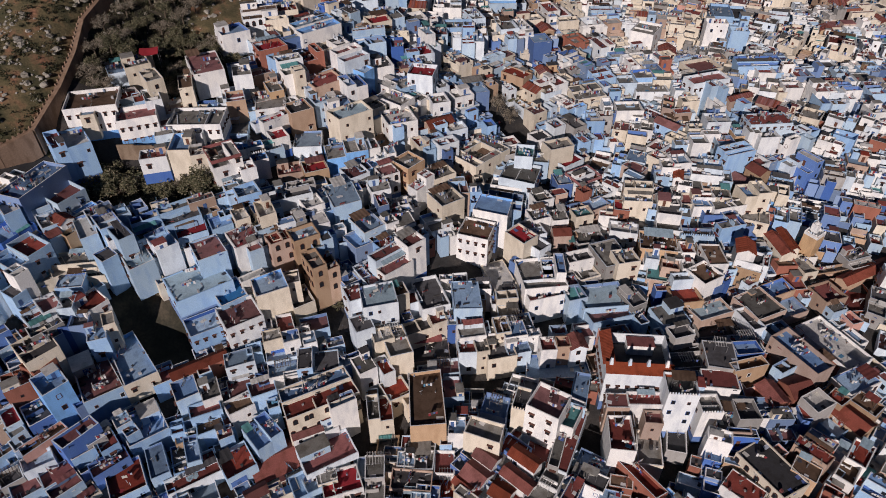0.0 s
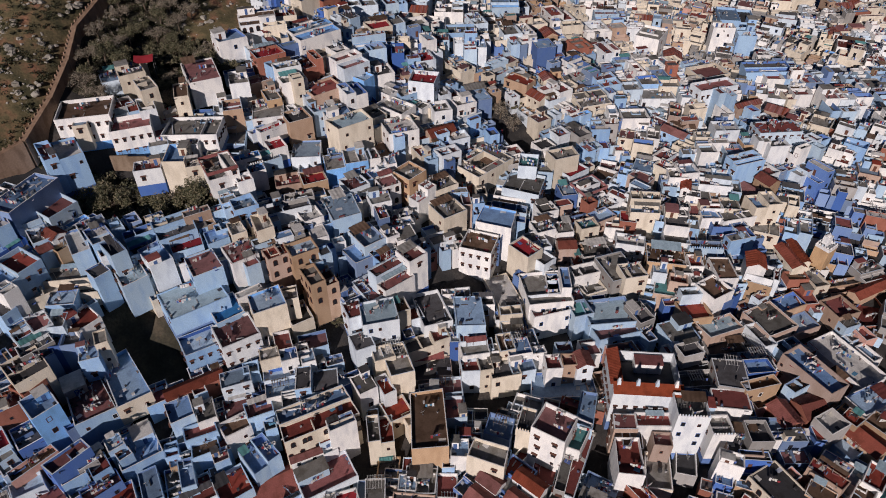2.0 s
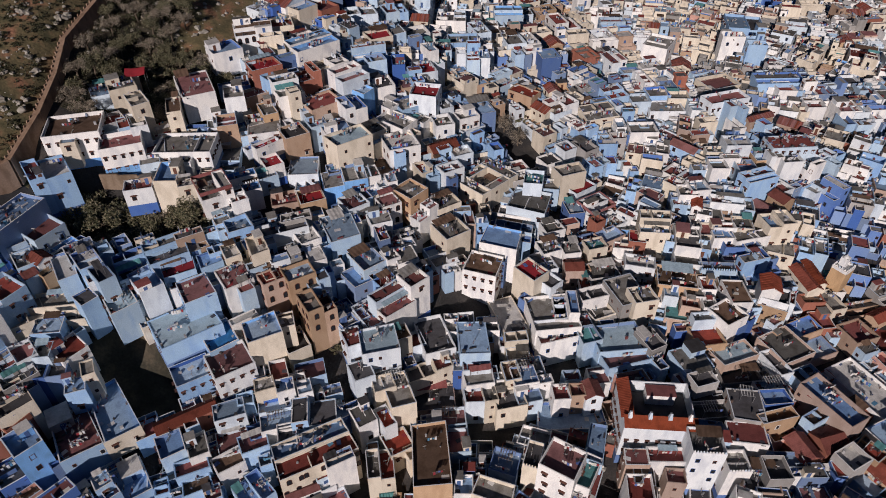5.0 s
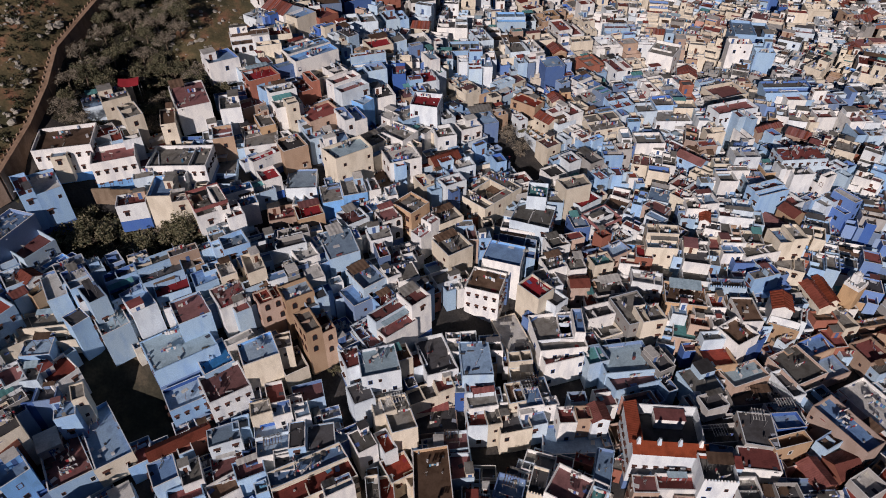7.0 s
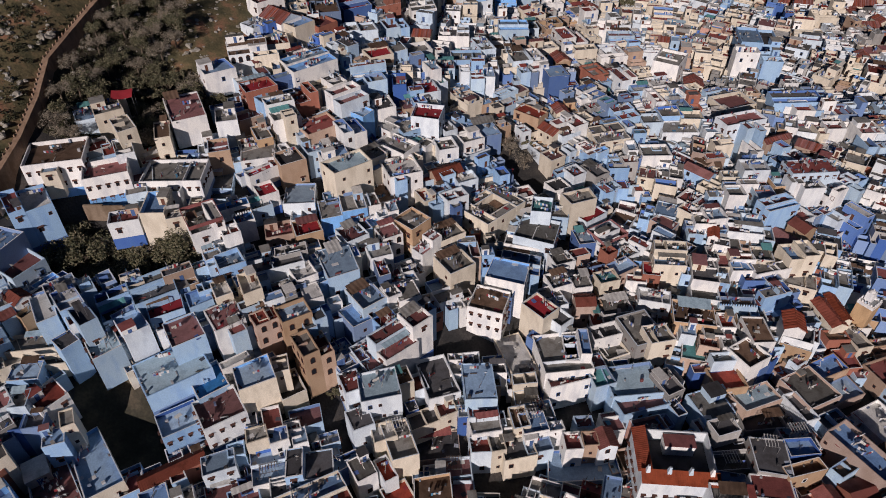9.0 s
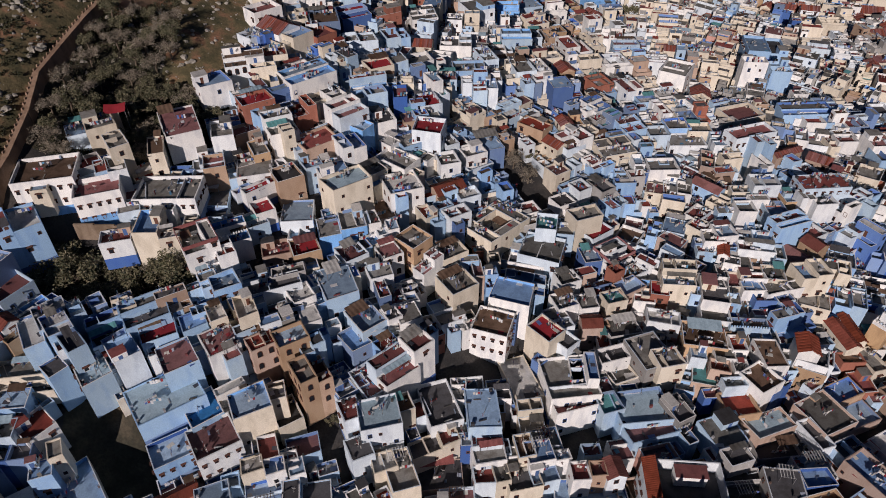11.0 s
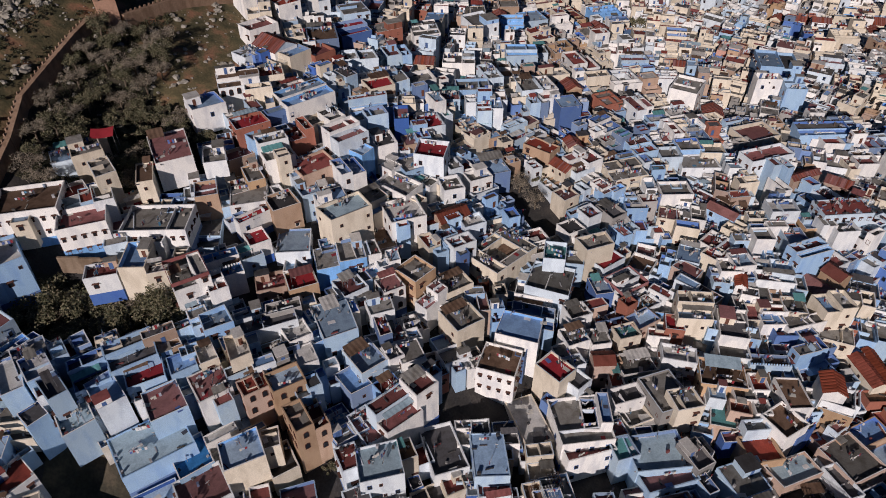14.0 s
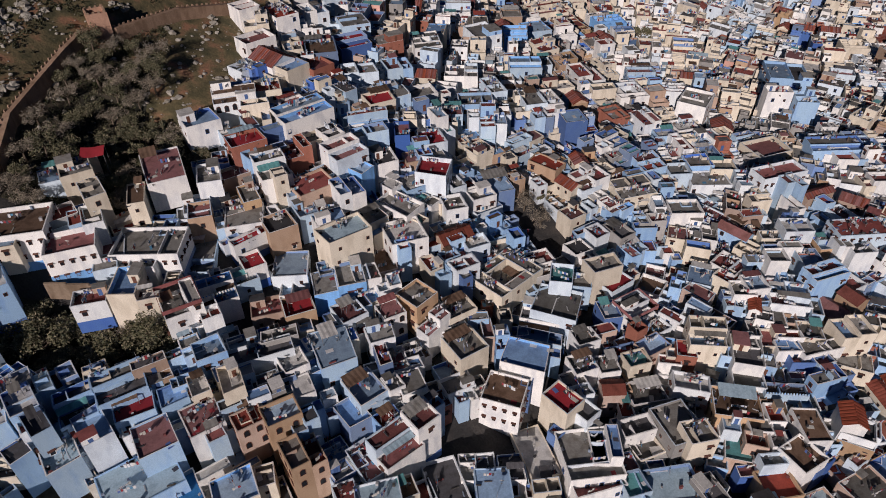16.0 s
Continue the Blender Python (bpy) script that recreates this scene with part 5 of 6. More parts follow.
def touching(x, y, w, d, a, gap=0.0):
    """The houses that a rectangle would overlap."""
    c, s = math.cos(a), math.sin(a)
    steps = (-0.5, -0.25, 0, 0.25, 0.5)
    pts = [(x + c * u * w - s * v * d, y + s * u * w + c * v * d) for u in steps for v in steps]
    hits = []
    for q in {q for cell in cells(x, y, max(w, d)) for q in grid.get(cell, ())}:
        qx, qy, qw, qd, qa, qz = q
        cq, sq = math.cos(qa), math.sin(qa)
        inside = any(abs(cq * (px - qx) + sq * (py - qy)) < qw / 2 + gap and abs(-sq * (px - qx) + cq * (py - qy)) < qd / 2 + gap for px, py in pts)
        if not inside:
            back = [(qx + cq * u * qw - sq * v * qd, qy + sq * u * qw + cq * v * qd) for u in (-0.5, 0, 0.5) for v in (-0.5, 0, 0.5)]
            inside = any(abs(c * (px - x) + s * (py - y)) < w / 2 + gap and abs(-s * (px - x) + c * (py - y)) < d / 2 + gap for px, py in back)
        if inside:
            hits.append(q)
    return hits


def in_lane(x, y):
    """Winding lanes that part the blocks of houses."""
    return x < 85 and (abs(noise.noise((x * 0.028, y * 0.028, 3.4))) < 0.024)


def open_ground(x, y):
    return (x < -62 + (y - 230) * 0.1 and y > 172) or x < rampart_x(y) + 8 or in_garden(x, y) or in_grove(x, y)


ALLEYS = [(29.5, 117.2, 3.5), (24.6, 117, 3.5), (54.5, 124.2, 3), (51.5, 118, 3), (33, 84.7, 3), (34, 90, 3), (35, 96, 3), (36, 104, 3), (37, 112, 3), (25, 119, 5), (18, 121, 3), (3.6, 134.8, 4.5), (-3, 133, 3), (-19.5, 100.8, 2.5), (-19, 107, 2.5), (-18.9, 113, 2.5), (-29, 118, 5), (-35, 126, 3), (-11, 92, 3.5), (13, 105.5, 6), (5, 107, 4), (13.5, 121, 3), (77, 101, 3), (85, 88, 3), (15.6, 139, 4), (10, 137, 4), (19, 147, 3), (23.4, 155, 3), (29.8, 164.6, 3), (17.4, 196.7, 6), (21.5, 191, 5), (-17.3, 207.7, 4), (-27, 140, 2.5), (-16, 157, 4), (44, 82, 5), (51, 89, 6)]
LANES = [  # half width and the corners of lanes and small squares
    (2, ((15, 139), (19, 146), (25, 155), (31, 163))),
    (2, ((19, 148), (25, 160), (30, 169), (33, 177))),
    (1.7, ((4, 145), (7, 154), (8, 164), (13, 172), (19, 180), (24, 188))),
    (4, ((18, 191), (21, 188), (26, 187))),
    (3.2, ((-2, 135), (4, 135), (11, 135), (16, 137))),
    (2.2, ((18, 130), (21, 123), (22, 119))),
    (2.2, ((22, 141), (29, 142))),
    (2.2, ((23, 123), (27, 120), (32, 122))),
    (2, ((-27, 123), (-25, 118), (-24, 112), (-23, 106))),
    (1.5, ((0, 133), (0, 127), (0, 121))),
    (1.8, ((12, 122), (12, 115))),
    (1.8, ((74, 129), (68, 119), (63, 122))),
    (2, ((74, 108), (75, 100), (77, 95))),
    (2.2, ((85, 118), (93, 126), (100, 127))),
    (1.6, ((-43, 91), (-40, 92), (-39, 98))),
    (1.6, ((-64, 96), (-62, 92), (-61, 89))),
    (2, ((-83, 98), (-83, 93), (-83, 90))),
    (2, ((8, 108), (13, 107), (20, 106), (5, 102))),
    (2, ((-20, 91), (-19, 87))),
    (1.6, ((-37, 115), (-34, 117), (-31, 115))),
    (2.2, ((88, 152), (89, 149), (85, 147))),
    (1.8, ((83, 200), (82, 193), (81, 188))),
    (2, ((-36, 178), (-33, 169), (-34, 164))),
    (2, ((-18, 202), (-16, 198))),
    (2.4, ((-22, 146), (-17, 149), (-14, 152))),
    (3, ((-50, 155), (-48, 151), (-41, 153))),
]
for r, corners in LANES:
    for (x0, y0), (x1, y1) in zip(corners, corners[1:]):
        n = int(math.hypot(x1 - x0, y1 - y0) / r) + 1
        ALLEYS += [(x0 + (x1 - x0) * k / n, y0 + (y1 - y0) * k / n, r - 0.6) for k in range(n + 1)]
filler = random.Random(21)


def lane_turn(x, y):
    return 50 * noise.noise((x * 0.012, y * 0.012, 5)) + filler.uniform(-7, 7) + (20 if x < -40 else -12)


# lower annexes and terraces between the houses
near_annexes = 0
JOINED = []
for k in range(15000):
    y = filler.uniform(66, 232)
    half = 48 + 0.72 * y
    x = filler.uniform(-half, half)
    if open_ground(x, y) or in_lane(x, y) or any((x - ax) ** 2 + (y - ay) ** 2 < (ar + 0.6) ** 2 for ax, ay, ar in ALLEYS):
        continue
    size = 7.4 - 4.8 * k / 15000
    w, d = filler.uniform(2.0, size), filler.uniform(2.0, size)
    round_about = [q for cell in cells(x, y, 8) for q in grid.get(cell, ()) if (q[0] - x) ** 2 + (q[1] - y) ** 2 < 150]
    if not round_about or touching(x, y, 0.5, 0.5, 0):
        continue
    closest = min(round_about, key=lambda q: (q[0] - x) ** 2 + (q[1] - y) ** 2)
    a = closest[4]
    round_about.sort(key=lambda q: (q[0] - x) ** 2 + (q[1] - y) ** 2)
    z = sum(q[5] for q in round_about[:4]) / len(round_about[:4]) - (filler.uniform(0.8, 3.0) if x > 30 and y < 150 else filler.uniform(-0.4, 1.6))
    over = touching(x, y, w, d, a)
    if over:
        z = min(z, min(q[5] for q in over) - filler.uniform(0.15, 0.9))
    g = ground_z(x, y)
    if z < g + 2.2:
        continue
    # bluer walls in this corner: part real paint, part shade put into the colour
    if x < -35 and y < 108:
        wall = filler.choices("WCBSTG", (10, 6, 34, 34, 10, 6))[0]
        roof = filler.choices("grbwkm", (14, 32, 30, 0, 20, 4))[0]
    elif x < -15:
        wall = filler.choices("WCBSTG", (34, 12, 32, 14, 4, 4))[0]
        roof = filler.choices("grbwkm", (30, 22, 26, 6, 12, 4))[0]
    elif x > 25 and y < 160:
        wall = filler.choices("WCBSTGRP", (26, 6, 28, 16, 10, 4, 8, 3))[0]
        roof = filler.choices("grbwkme", (20, 36, 16, 4, 14, 8, 2))[0]
    else:
        wall = filler.choices("WCBSTGR", (42, 14, 25, 12, 4, 2, 2))[0]
        roof = filler.choices("grbwkme", (32, 34, 9, 6, 12, 5, 2))[0]
    PLACED.append((x, y, w, d, a, z))
    remember(PLACED[-1])
    if y < 150 and near_annexes < 280:
        PLACED.pop()
        house(x, y, z, w, d, math.degrees(a), wall, roof, plain=True)
        near_annexes += 1
    else:
        JOINED.append((x, y, z, w, d, a, wall, roof, 0))

# the far quarters, house against house
for k in range(9000):
    big = 1 - 0.55 * k / 9000
    y = filler.uniform(118, 430)
    half = 30 + 0.70 * y
    x = filler.uniform(-80, half) if y > 230 else filler.uniform(-62, half)
    if y < 232 and in_lane(x, y):
        continue
    w, d = filler.uniform(4.2, 4.2 + 6.5 * big), filler.uniform(4.2, 4.2 + 6.5 * big)
    if open_ground(x, y) or any((x - ax) ** 2 + (y - ay) ** 2 < (ar + 2) ** 2 for ax, ay, ar in ALLEYS):
        continue
    a = radians(lane_turn(x, y))
    if touching(x, y, w, d, a, 0.05):
        continue
    wall = filler.choices("WCBSTGRPL", (44, 34, 8, 2, 8, 2, 4, 2, 1))[0]
    roof = filler.choices("grbwkmet", (28, 24, 6, 18, 5, 5, 2, 11))[0]
    z = ground_z(x, y) + 6.4 + max(-1.6, min(2.4, filler.gauss(0, 1.0)))
    PLACED.append((x, y, w, d, a, z))
    remember(PLACED[-1])
    JOINED.append((x, y, z, w, d, a, wall, roof, 1))
for k in range(5000):
    y = filler.uniform(225, 430)
    x = filler.uniform(-60, 30 + 0.70 * y)
    w, d = filler.uniform(2.6, 5.2), filler.uniform(2.6, 5.2)
    if open_ground(x, y) or in_lane(x, y) or touching(x, y, 0.8, 0.8, 0):
        continue
    a = radians(lane_turn(x, y))
    over = touching(x, y, w, d, a)
    z = ground_z(x, y) + filler.uniform(4.2, 6.4)
    if over:
        z = min(z, min(q[5] for q in over) - filler.uniform(0.4, 1.6))
    if z < ground_z(x, y) + 2:
        continue
    PLACED.append((x, y, w, d, a, z))
    remember(PLACED[-1])
    JOINED.append((x, y, z, w, d, a, filler.choice("WWWCCBTG"), filler.choice("ggrrrbwk"), 0))


def joined_house(s, x, y, z, w, d, a, wall, roof, plain):
    r = random.Random(int(x * 97 + y * 31) & 0xFFFFFF)
    g = ground_z(x, y) - 1.6
    plan, junk, spots = house_plan(w, d, z - g, a, wall, roof, "", False, r, WALL_MANY, ROOF_MANY, plain)
    place = pose(x, y, g, 0, 0, math.degrees(a))
    plan.pour(s, place)
    s.take(junk, place)


for name, some, label in (
    ("annexes", [j for j in JOINED if j[1] < 232 and not j[8]], "low annexes and terraces packed between the medina houses"),
    ("distant_houses", [j for j in JOINED if j[1] >= 232 or j[8]], "far quarter of white, cream and blue medina houses"),
):
    s = Shell()
    for j in some:
        joined_house(s, *j[:8], not j[8])
    if name == "distant_houses":
        for place, w, d, h, a, wall, roof, style, plain in AFAR:
            r = random.Random(int(w * 977 + d * 31 + h * 7) & 0xFFFFFF)
            plan, junk, spots = house_plan(w, d, h, radians(a), wall, roof, style, False, r, WALL_MANY, ROOF_MANY, plain, True)
            plan.pour(s, place)
            s.take(junk, place)
    tagged(new(name, s.done(name)), label, "houses", kind="stuff")


# ---- rampart on the hill ----
def rampart_run(p, q, name="rampart_wall"):
    (x0, y0), (x1, y1) = p, q
    length = math.hypot(x1 - x0, y1 - y0)
    a = math.degrees(math.atan2(y1 - y0, x1 - x0))
    z0, z1 = ground_z(x0 + 1, y0), ground_z(x1 + 1, y1)
    s = Shell()
    lo, hi = -4.0, 3.4
    foot = [(0, -1.3), (length, -1.3), (length, 0.7), (0, 0.7)]
    rise = lambda u: (z1 - z0) * u / length
    s.strip([[(u, v, lo + rise(u)) for u, v in foot], [(u, v * 0.8, hi + rise(u)) for u, v in foot], [(u, v * 0.8 - 0.1 * (v > 0), hi - 0.02 + rise(u)) for u, v in foot]], MAT["rampart"])
    s.face([(u, v * 0.8, hi + rise(u)) for u, v in foot], MAT["rampart"])
    ob = new(name, s.done(name))
    ob.matrix_basis = pose(x0, y0, z0, 0, 0, a)
    tagged(ob, "old brown rammed-earth rampart climbing the hillside", "rampart", kind="structure")
    for k in range(int(length / 1.5)):
        u = 0.5 + k * 1.5
        child("merlon", MERLON, ob, pose(u, 0.42, hi + rise(u) - 0.05))


s = Shell()
s.strip([[(-0.3, -0.18, 0), (0.3, -0.18, 0), (0.3, 0.18, 0), (-0.3, 0.18, 0)], [(-0.28, -0.16, 0.45), (0.28, -0.16, 0.45), (0.28, 0.16, 0.45), (-0.28, 0.16, 0.45)], [(-0.05, -0.05, 0.6), (0.05, -0.05, 0.6), (0.05, 0.05, 0.6), (-0.05, 0.05, 0.6)]], MAT["rampart"])
MERLON = s.done("merlon")
for p, q in zip(RAMPART[1:], RAMPART[2:]):
    rampart_run(p, q)
rampart_run((-91, 225.5), (-80, 243))
rampart_run((-80, 243), (-66, 258))
# square tower where the rampart turns
tx, ty = -94.5, 225.5
tz = ground_z(tx, ty)
tower = new("rampart_tower")
tower.matrix_basis = pose(tx, ty, tz - 3, 0, 0, 32)
tagged(tower, "square rammed-earth rampart tower with a crenellated top", "tower")
s, ins = wall_shell(5, 5, 9.0, 1.2, 0.5, MAT["tower"], random.Random(3))
child("wall", s.done("wall"), tower)
s = Shell()
s.mesh_box(-2.25, 2.25, -2.25, 2.25, 7.3, 7.8, MAT["tower"])
child("roof", s.done("roof"), tower)
for k in range(4):
    for side in range(4):
        child("merlon", MERLON, tower, pose(0, 0, 0, 0, 0, 90 * side) @ pose(-1.95 + 1.3 * k, -2.25, 8.9))

# ---- minaret and its mosque ----
mx, my, mz, mw = 101.0, 144.2, 13.8, 3.9
mg = ground_z(mx, my) - 1
minaret = new("minaret")
minaret.matrix_basis = pose(mx, my, mg, 0, 0, 36)
tagged(minaret, "square ochre minaret with a white crenellated top", "minaret")
mh = mz - mg
s, ins = wall_shell(mw, mw, mh, 0.8, 0.3, MAT["ochre"], random.Random(4), WALL["W"], 0.0, WALL["W"])
child("shaft", s.done("shaft"), minaret)
s = Shell()
for q in ((-1, -1, 1, -1), (1, -1, 1, 1), (1, 1, -1, 1), (-1, 1, -1, -1)):
    x0, x1 = sorted((q[0], q[2]))
    y0, y1 = sorted((q[1], q[3]))
    s.mesh_box(x0 * mw / 2 - 0.06, x1 * mw / 2 + 0.06, y0 * mw / 2 - 0.06, y1 * mw / 2 + 0.06, mh - 1.0, mh - 0.1, WALL["W"])
child("cornice", s.done("cornice"), minaret, None, "whitewashed band round the top")
s = Shell()
s.mesh_box(-mw / 2 + 0.28, mw / 2 - 0.28, -mw / 2 + 0.28, mw / 2 - 0.28, mh - 1.1, mh - 0.7, WALL["W"])
child("platform", s.done("platform"), minaret)
s, ins = wall_shell(1.7, 1.7, 2.9, 0.3, 0.2, WALL["W"], random.Random(5))
lantern = child("lantern", s.done("lantern"), minaret, pose(0.3, 0.5, mh - 0.7))
s = Shell()
s.strip([[(0.8 * math.cos(k * math.pi / 4) * f, 0.8 * math.sin(k * math.pi / 4) * f, 2.8 + z) for k in range(8)] for f, z in ((1, 0), (0.92, 0.3), (0.65, 0.6), (0.2, 0.8), (0.05, 1.3))], WALL["W"])
child("dome", s.done("dome"), lantern)
s = Shell()
low, high = [(-0.22, -0.13, 0), (0.22, -0.13, 0), (0.22, 0.13, 0), (-0.22, 0.13, 0)], [(-0.14, -0.1, 0.45), (0.14, -0.1, 0.45), (0.14, 0.1, 0.45), (-0.14, 0.1, 0.45)]
s.strip([low, high], WALL["W"])
s.face(high, WALL["W"])
white_merlon = s.done("merlon")
for side in range(4):
    for k in range(5):
        child("merlon", white_merlon, minaret, pose(0, 0, 0, 0, 0, 90 * side) @ pose(-1.7 + 0.72 * k, -mw / 2 + 0.16, mh - 0.06))


# ---- trees ----
def limb(s, p, q, r0, r1, mat, n=6):
    p, q = Vector(p), Vector(q)
    turn = (q - p).to_track_quat("Z", "Y").to_matrix()
    ring = lambda c, r: [c + turn @ Vector((r * math.cos(2 * math.pi * k / n), r * math.sin(2 * math.pi * k / n), 0)) for k in range(n)]
    s.strip([ring(p, r0), ring(q, r1)], mat)


def tree_meshes(seed, height, spread, leaf, bare):
    """A forked trunk and a loose crown of small leaves in uneven clumps."""
    r = random.Random(seed)
    t, c = Shell(), Shell()
    fork = Vector((r.uniform(-0.3, 0.3), r.uniform(-0.3, 0.3), height * 0.35))
    limb(t, (0, 0, -0.6), fork, 0.32, 0.22, MAT["bark"], 8)
    tips = []
    for k in range(7):
        a = 2 * math.pi * k / 7 + r.uniform(-0.4, 0.4)
        mid = fork + Vector((math.cos(a), math.sin(a), 0)) * spread * r.uniform(0.3, 0.5) + Vector((0, 0, height * r.uniform(0.12, 0.3)))
        limb(t, fork, mid, 0.16, 0.09, MAT["bark"], 5)
        for _ in range(3):
            tip = mid + Vector((r.gauss(0, 1), r.gauss(0, 1), r.uniform(0.1, 1.1))) * spread * 0.32
            limb(t, mid, tip, 0.08, 0.03, MAT["bark"], 4)
            tips.append(tip)
    for tip in tips:
        size = spread * r.uniform(0.2, 0.36)
        for _ in range(60 if bare else 95):
            d = Vector((r.gauss(0, 1), r.gauss(0, 1), r.gauss(0, 0.8)))
            p = tip + d.normalized() * size * r.random() ** 0.4
            u = Vector((r.gauss(0, 1), r.gauss(0, 1), r.gauss(0, 0.6))).normalized()
            v = u.cross(Vector((r.gauss(0, 1), r.gauss(0, 1), r.gauss(0, 1)))).normalized()
            long, wide = (r.uniform(0.3, 0.7), 0.035) if bare else (r.uniform(0.14, 0.3), r.uniform(0.07, 0.15))
            c.face([p - u * long, p - v * wide, p + u * long, p + v * wide], leaf)
    return t.done("trunk"), c.done("crown")


KINDS = [tree_meshes(1, 6, 3.4, MAT["leaf"], False), tree_meshes(2, 7, 4.2, MAT["leaf"], False), tree_meshes(3, 5, 3.0, MAT["leaf"], False), tree_meshes(4, 6, 3.4, MAT["twig"], True), tree_meshes(5, 7, 3.8, MAT["twig"], True)]


def tree(x, y, kind, size, turn, z=None):
    top = new("tree")
    top.matrix_basis = pose(x, y, far(x, y) if z is None else z, 0, 0, turn) @ Matrix.Diagonal((size, size, size, 1))
    bare = kind > 2
    tagged(top, "bare grey-twigged tree in winter" if bare else "dark olive-green tree with a dense uneven crown", "tree", "trees of the hillside gardens")
    child("trunk", KINDS[kind][0], top)
    child("crown", KINDS[kind][1], top)


woods = random.Random(11)
spots = []
for k in range(900):
    y = woods.uniform(172, 252)
    x = woods.uniform(-104, -56)
    if x < rampart_x(y) + 3 or not in_grove(x, y) or (y > 203 and x > -78) or y > 224:
        continue
    if any((x - a) ** 2 + (y - b) ** 2 < 12 for a, b in spots) or touching(x, y, 3, 3, 0):
        continue
    spots.append((x, y))
    if len(spots) > 58:
        break
for x, y in spots:
    tree(x, y, woods.choice((0, 1, 2, 0, 1, 3, 4, 3)), woods.uniform(0.75, 1.15), woods.uniform(0, 360))
for x, y, k, f in ((-71, 145, 1, 1.5), (-66, 147, 0, 1.5), (-62.5, 148, 1, 1.4), (-76, 147, 3, 1.2), (-69, 150, 4, 1.2), (-60, 144, 2, 1.3), (-80, 143, 1, 1.2), (-73, 140, 0, 1.1), (-85, 152, 3, 0.8), (-90, 150, 0, 1.3), (-86, 147, 1, 1.4), (-82, 150, 2, 1.3), (-79, 151, 0, 1.2), (-92, 145, 1, 1.2), (-76, 143, 2, 1.3), (-84, 142, 0, 1.2), (-17, 208, 0, 0.9), (-14, 206, 2, 0.8), (17, 197, 3, 0.9), (21, 192, 4, 0.8), (13, 200, 0, 0.7), (22, 201, 2, 0.7), (-16, 157, 4, 0.6), (46, 318, 0, 1.2), (51, 320, 1, 1.1), (68, 330, 0, 1.3), (80, 332, 1, 1.2), (-26, 119, 2, 0.5)):
    tree(x, y, k, f, 40 * k + x)

# ---- boulders and scrub on the open hillside ----
stones = random.Random(5)
s = Shell()
for k in range(17000):
    y = stones.uniform(130, 300)
    x = rampart_x(y) - 2.5 - stones.random() ** 1.1 * 60
    if noise.noise((x * 0.13, y * 0.13, 2)) + 0.6 * noise.noise((x * 0.3, y * 0.3, 5)) < -0.05 or rampart_x(y) - x < 9 and stones.random() < 0.7:
        continue
    if k % 12 == 0:
        x, y = stones.uniform(-100, -56), stones.uniform(172, 252)
        if not in_grove(x, y) and not (-78 < x < -64 and 222 < y < 250):
            continue
    e = 0.12 + stones.random() ** 2.6 * (1.25 if noise.noise((x * 0.13, y * 0.13, 2)) > 0.1 else 0.7)
    m = pose(x, y, far(x, y) + e * 0.05, stones.uniform(-25, 25), stones.uniform(-25, 25), stones.uniform(0, 360))
    n = 6
    loops = []
    for f, z in ((0.9, -0.5), (1.0, 0.0), (0.7, 0.28), (0.25, 0.42)):
        loops.append([m @ Vector((e * f * stones.uniform(0.55, 1.4) * math.cos(2 * math.pi * i / n), e * f * stones.uniform(0.55, 1.4) * math.sin(2 * math.pi * i / n), e * (z + stones.uniform(-0.1, 0.1)))) for i in range(n)])
    s.strip(loops, MAT["rock"])
    s.face(loops[-1], MAT["rock"])
tagged(new("boulders", s.done("boulders")), "pale limestone boulders scattered over the grassy hillside", "rocks", kind="stuff")
s = Shell()
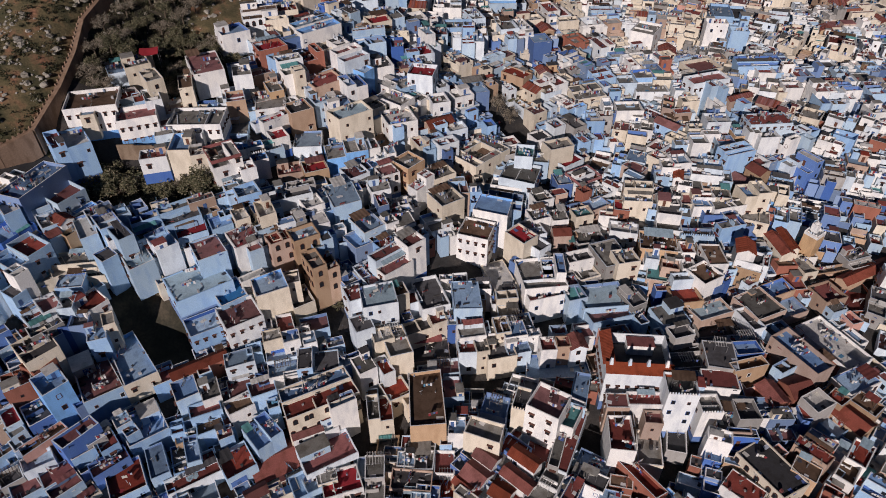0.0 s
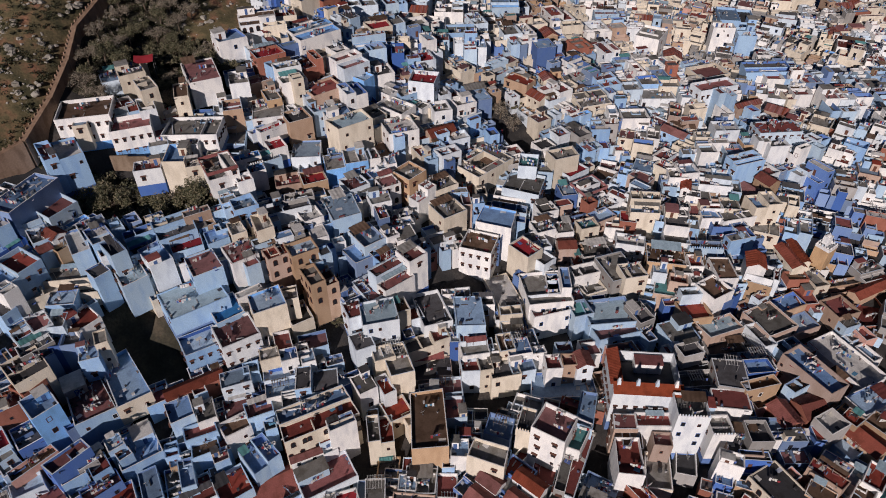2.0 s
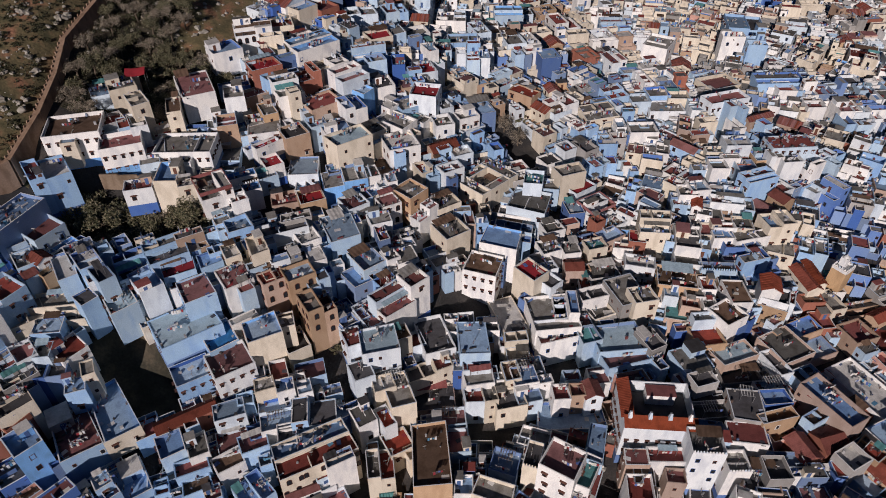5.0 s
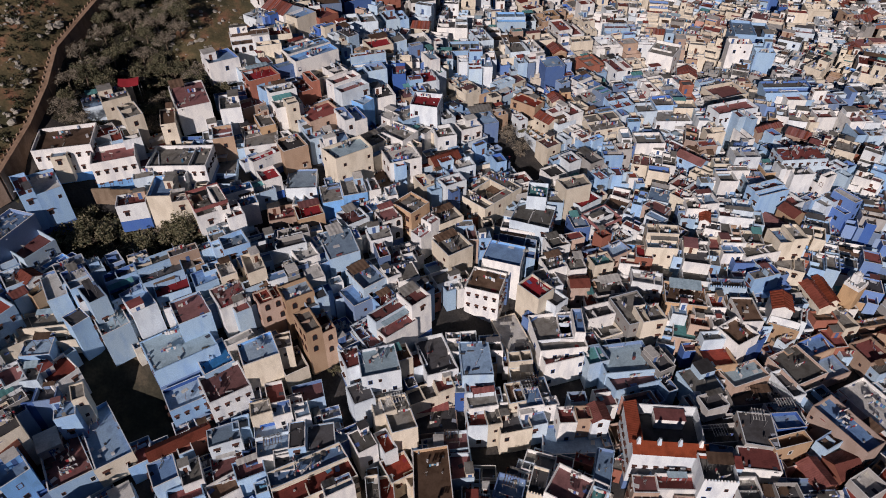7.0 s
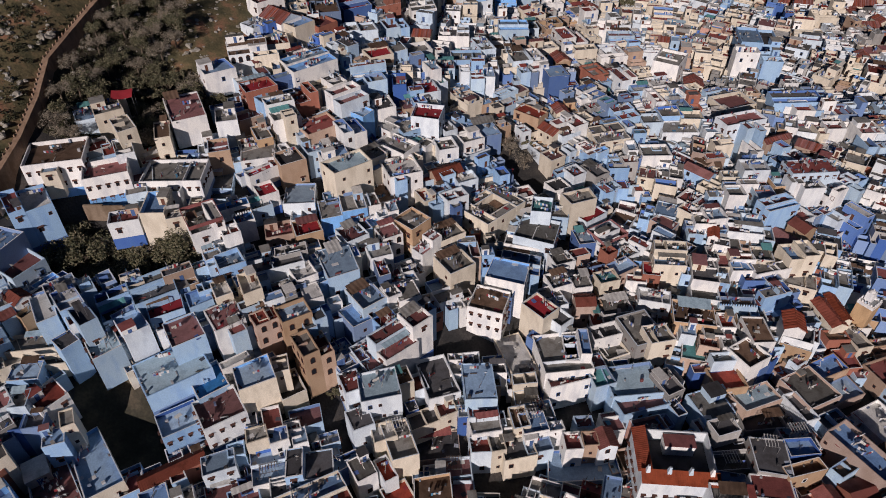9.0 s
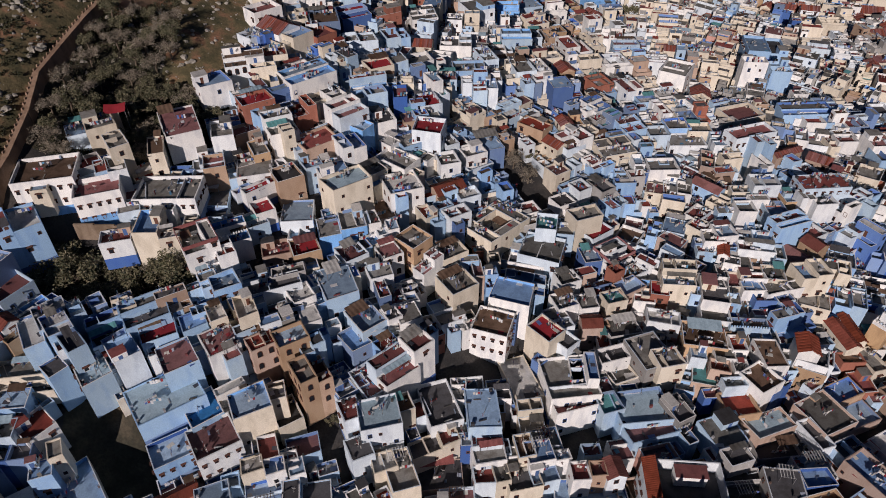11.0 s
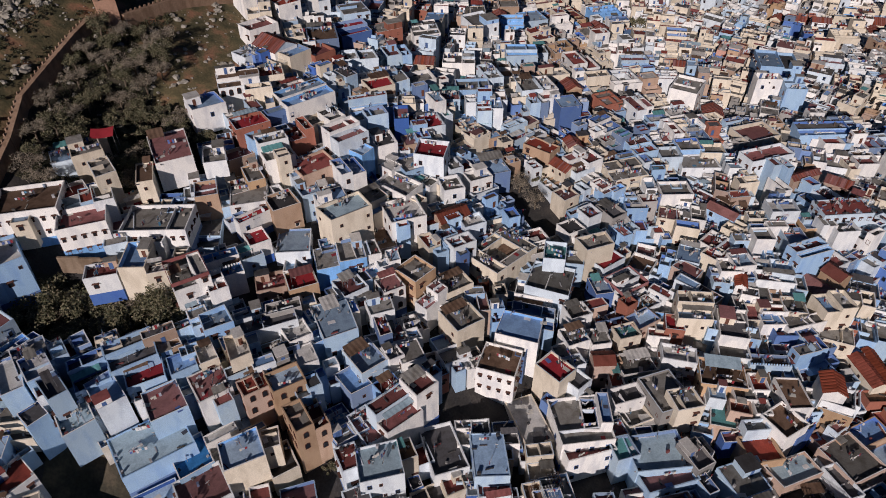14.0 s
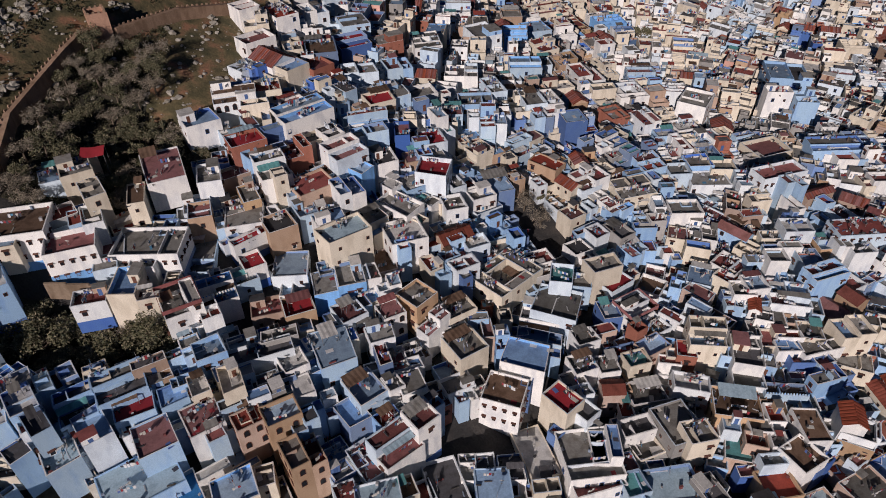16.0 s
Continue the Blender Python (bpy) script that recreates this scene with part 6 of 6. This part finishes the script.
for k in range(9500):
    y = stones.uniform(130, 300)
    x = rampart_x(y) - 2 - stones.random() * 70
    grove = k % 3 == 0
    if grove:
        x, y = stones.uniform(-100, -58), stones.uniform(172, 250)
        if not in_grove(x, y) or y > 203 and x > -82:
            continue
    elif noise.noise((x * 0.16, y * 0.16, 9)) < -0.1:
        continue
    e = stones.uniform(0.3, 1.1)
    c = Vector((x, y, far(x, y)))
    for _ in range(26):
        p = c + Vector((stones.gauss(0, 0.5), stones.gauss(0, 0.5), abs(stones.gauss(0, 0.45)))) * e
        u = Vector((stones.gauss(0, 1), stones.gauss(0, 1), stones.gauss(0, 1))).normalized() * 0.24
        v = u.cross(Vector((stones.gauss(0, 1), stones.gauss(0, 1), stones.gauss(0, 1)))).normalized() * 0.13
        s.face([p - u, p - v, p + u, p + v], MAT["scrub"])
tagged(new("scrub", s.done("scrub")), "low dark scrub and weeds on the hillside", "bushes", kind="stuff")

# ---- low wall between the villa and its sunken garden ----
s = Shell()
for k in range(8):
    s.mesh_box(0, 1.62, -0.22 + 0.03 * (k % 2), 0.22, 0, 4.4 + 0.12 * (k % 3), MAT["stone"], pose(-86.5 + 1.6 * k, 154.1 - 0.1 * k, 30.3))
tagged(new("garden_wall", s.done("garden_wall")), "low rubble stone wall above the sunken garden", "wall", kind="structure")

# ---- crimson canopy behind the villa ----
s = Shell()
n = 8
for k in range(n):
    u0, u1 = k / n, (k + 1) / n
    sag = lambda u: 0.3 * math.sin(math.pi * u)
    s.face([(-2.6 + 5.2 * u0, -1.6, 2.2 - sag(u0)), (-2.6 + 5.2 * u1, -1.6, 2.2 - sag(u1)), (-2.6 + 5.2 * u1, 1.6, 3.0 - sag(u1)), (-2.6 + 5.2 * u0, 1.6, 3.0 - sag(u0))], ROOF["c"])
    s.face([(-2.6 + 5.2 * u0, -1.6, 2.14 - sag(u0)), (-2.6 + 5.2 * u0, 1.6, 2.94 - sag(u0)), (-2.6 + 5.2 * u1, 1.6, 2.94 - sag(u1)), (-2.6 + 5.2 * u1, -1.6, 2.14 - sag(u1))], ROOF["c"])
top = new("canopy")
top.matrix_basis = pose(-85.2, 185.8, 44.0, 0, 0, 14)
tagged(top, "crimson cloth canopy on thin posts over a roof terrace", "canopy")
child("sheet", s.done("sheet"), top)
for u, v, up in ((-2.55, -1.55, 2.15), (2.55, -1.55, 2.15), (-2.55, 1.55, 2.95), (2.55, 1.55, 2.95)):
    p = Shell()
    p.mesh_box(-0.05, 0.05, -0.05, 0.05, -3.0, up, MAT["steel"])
    child("post", p.done("post"), top, pose(u, v, 0))
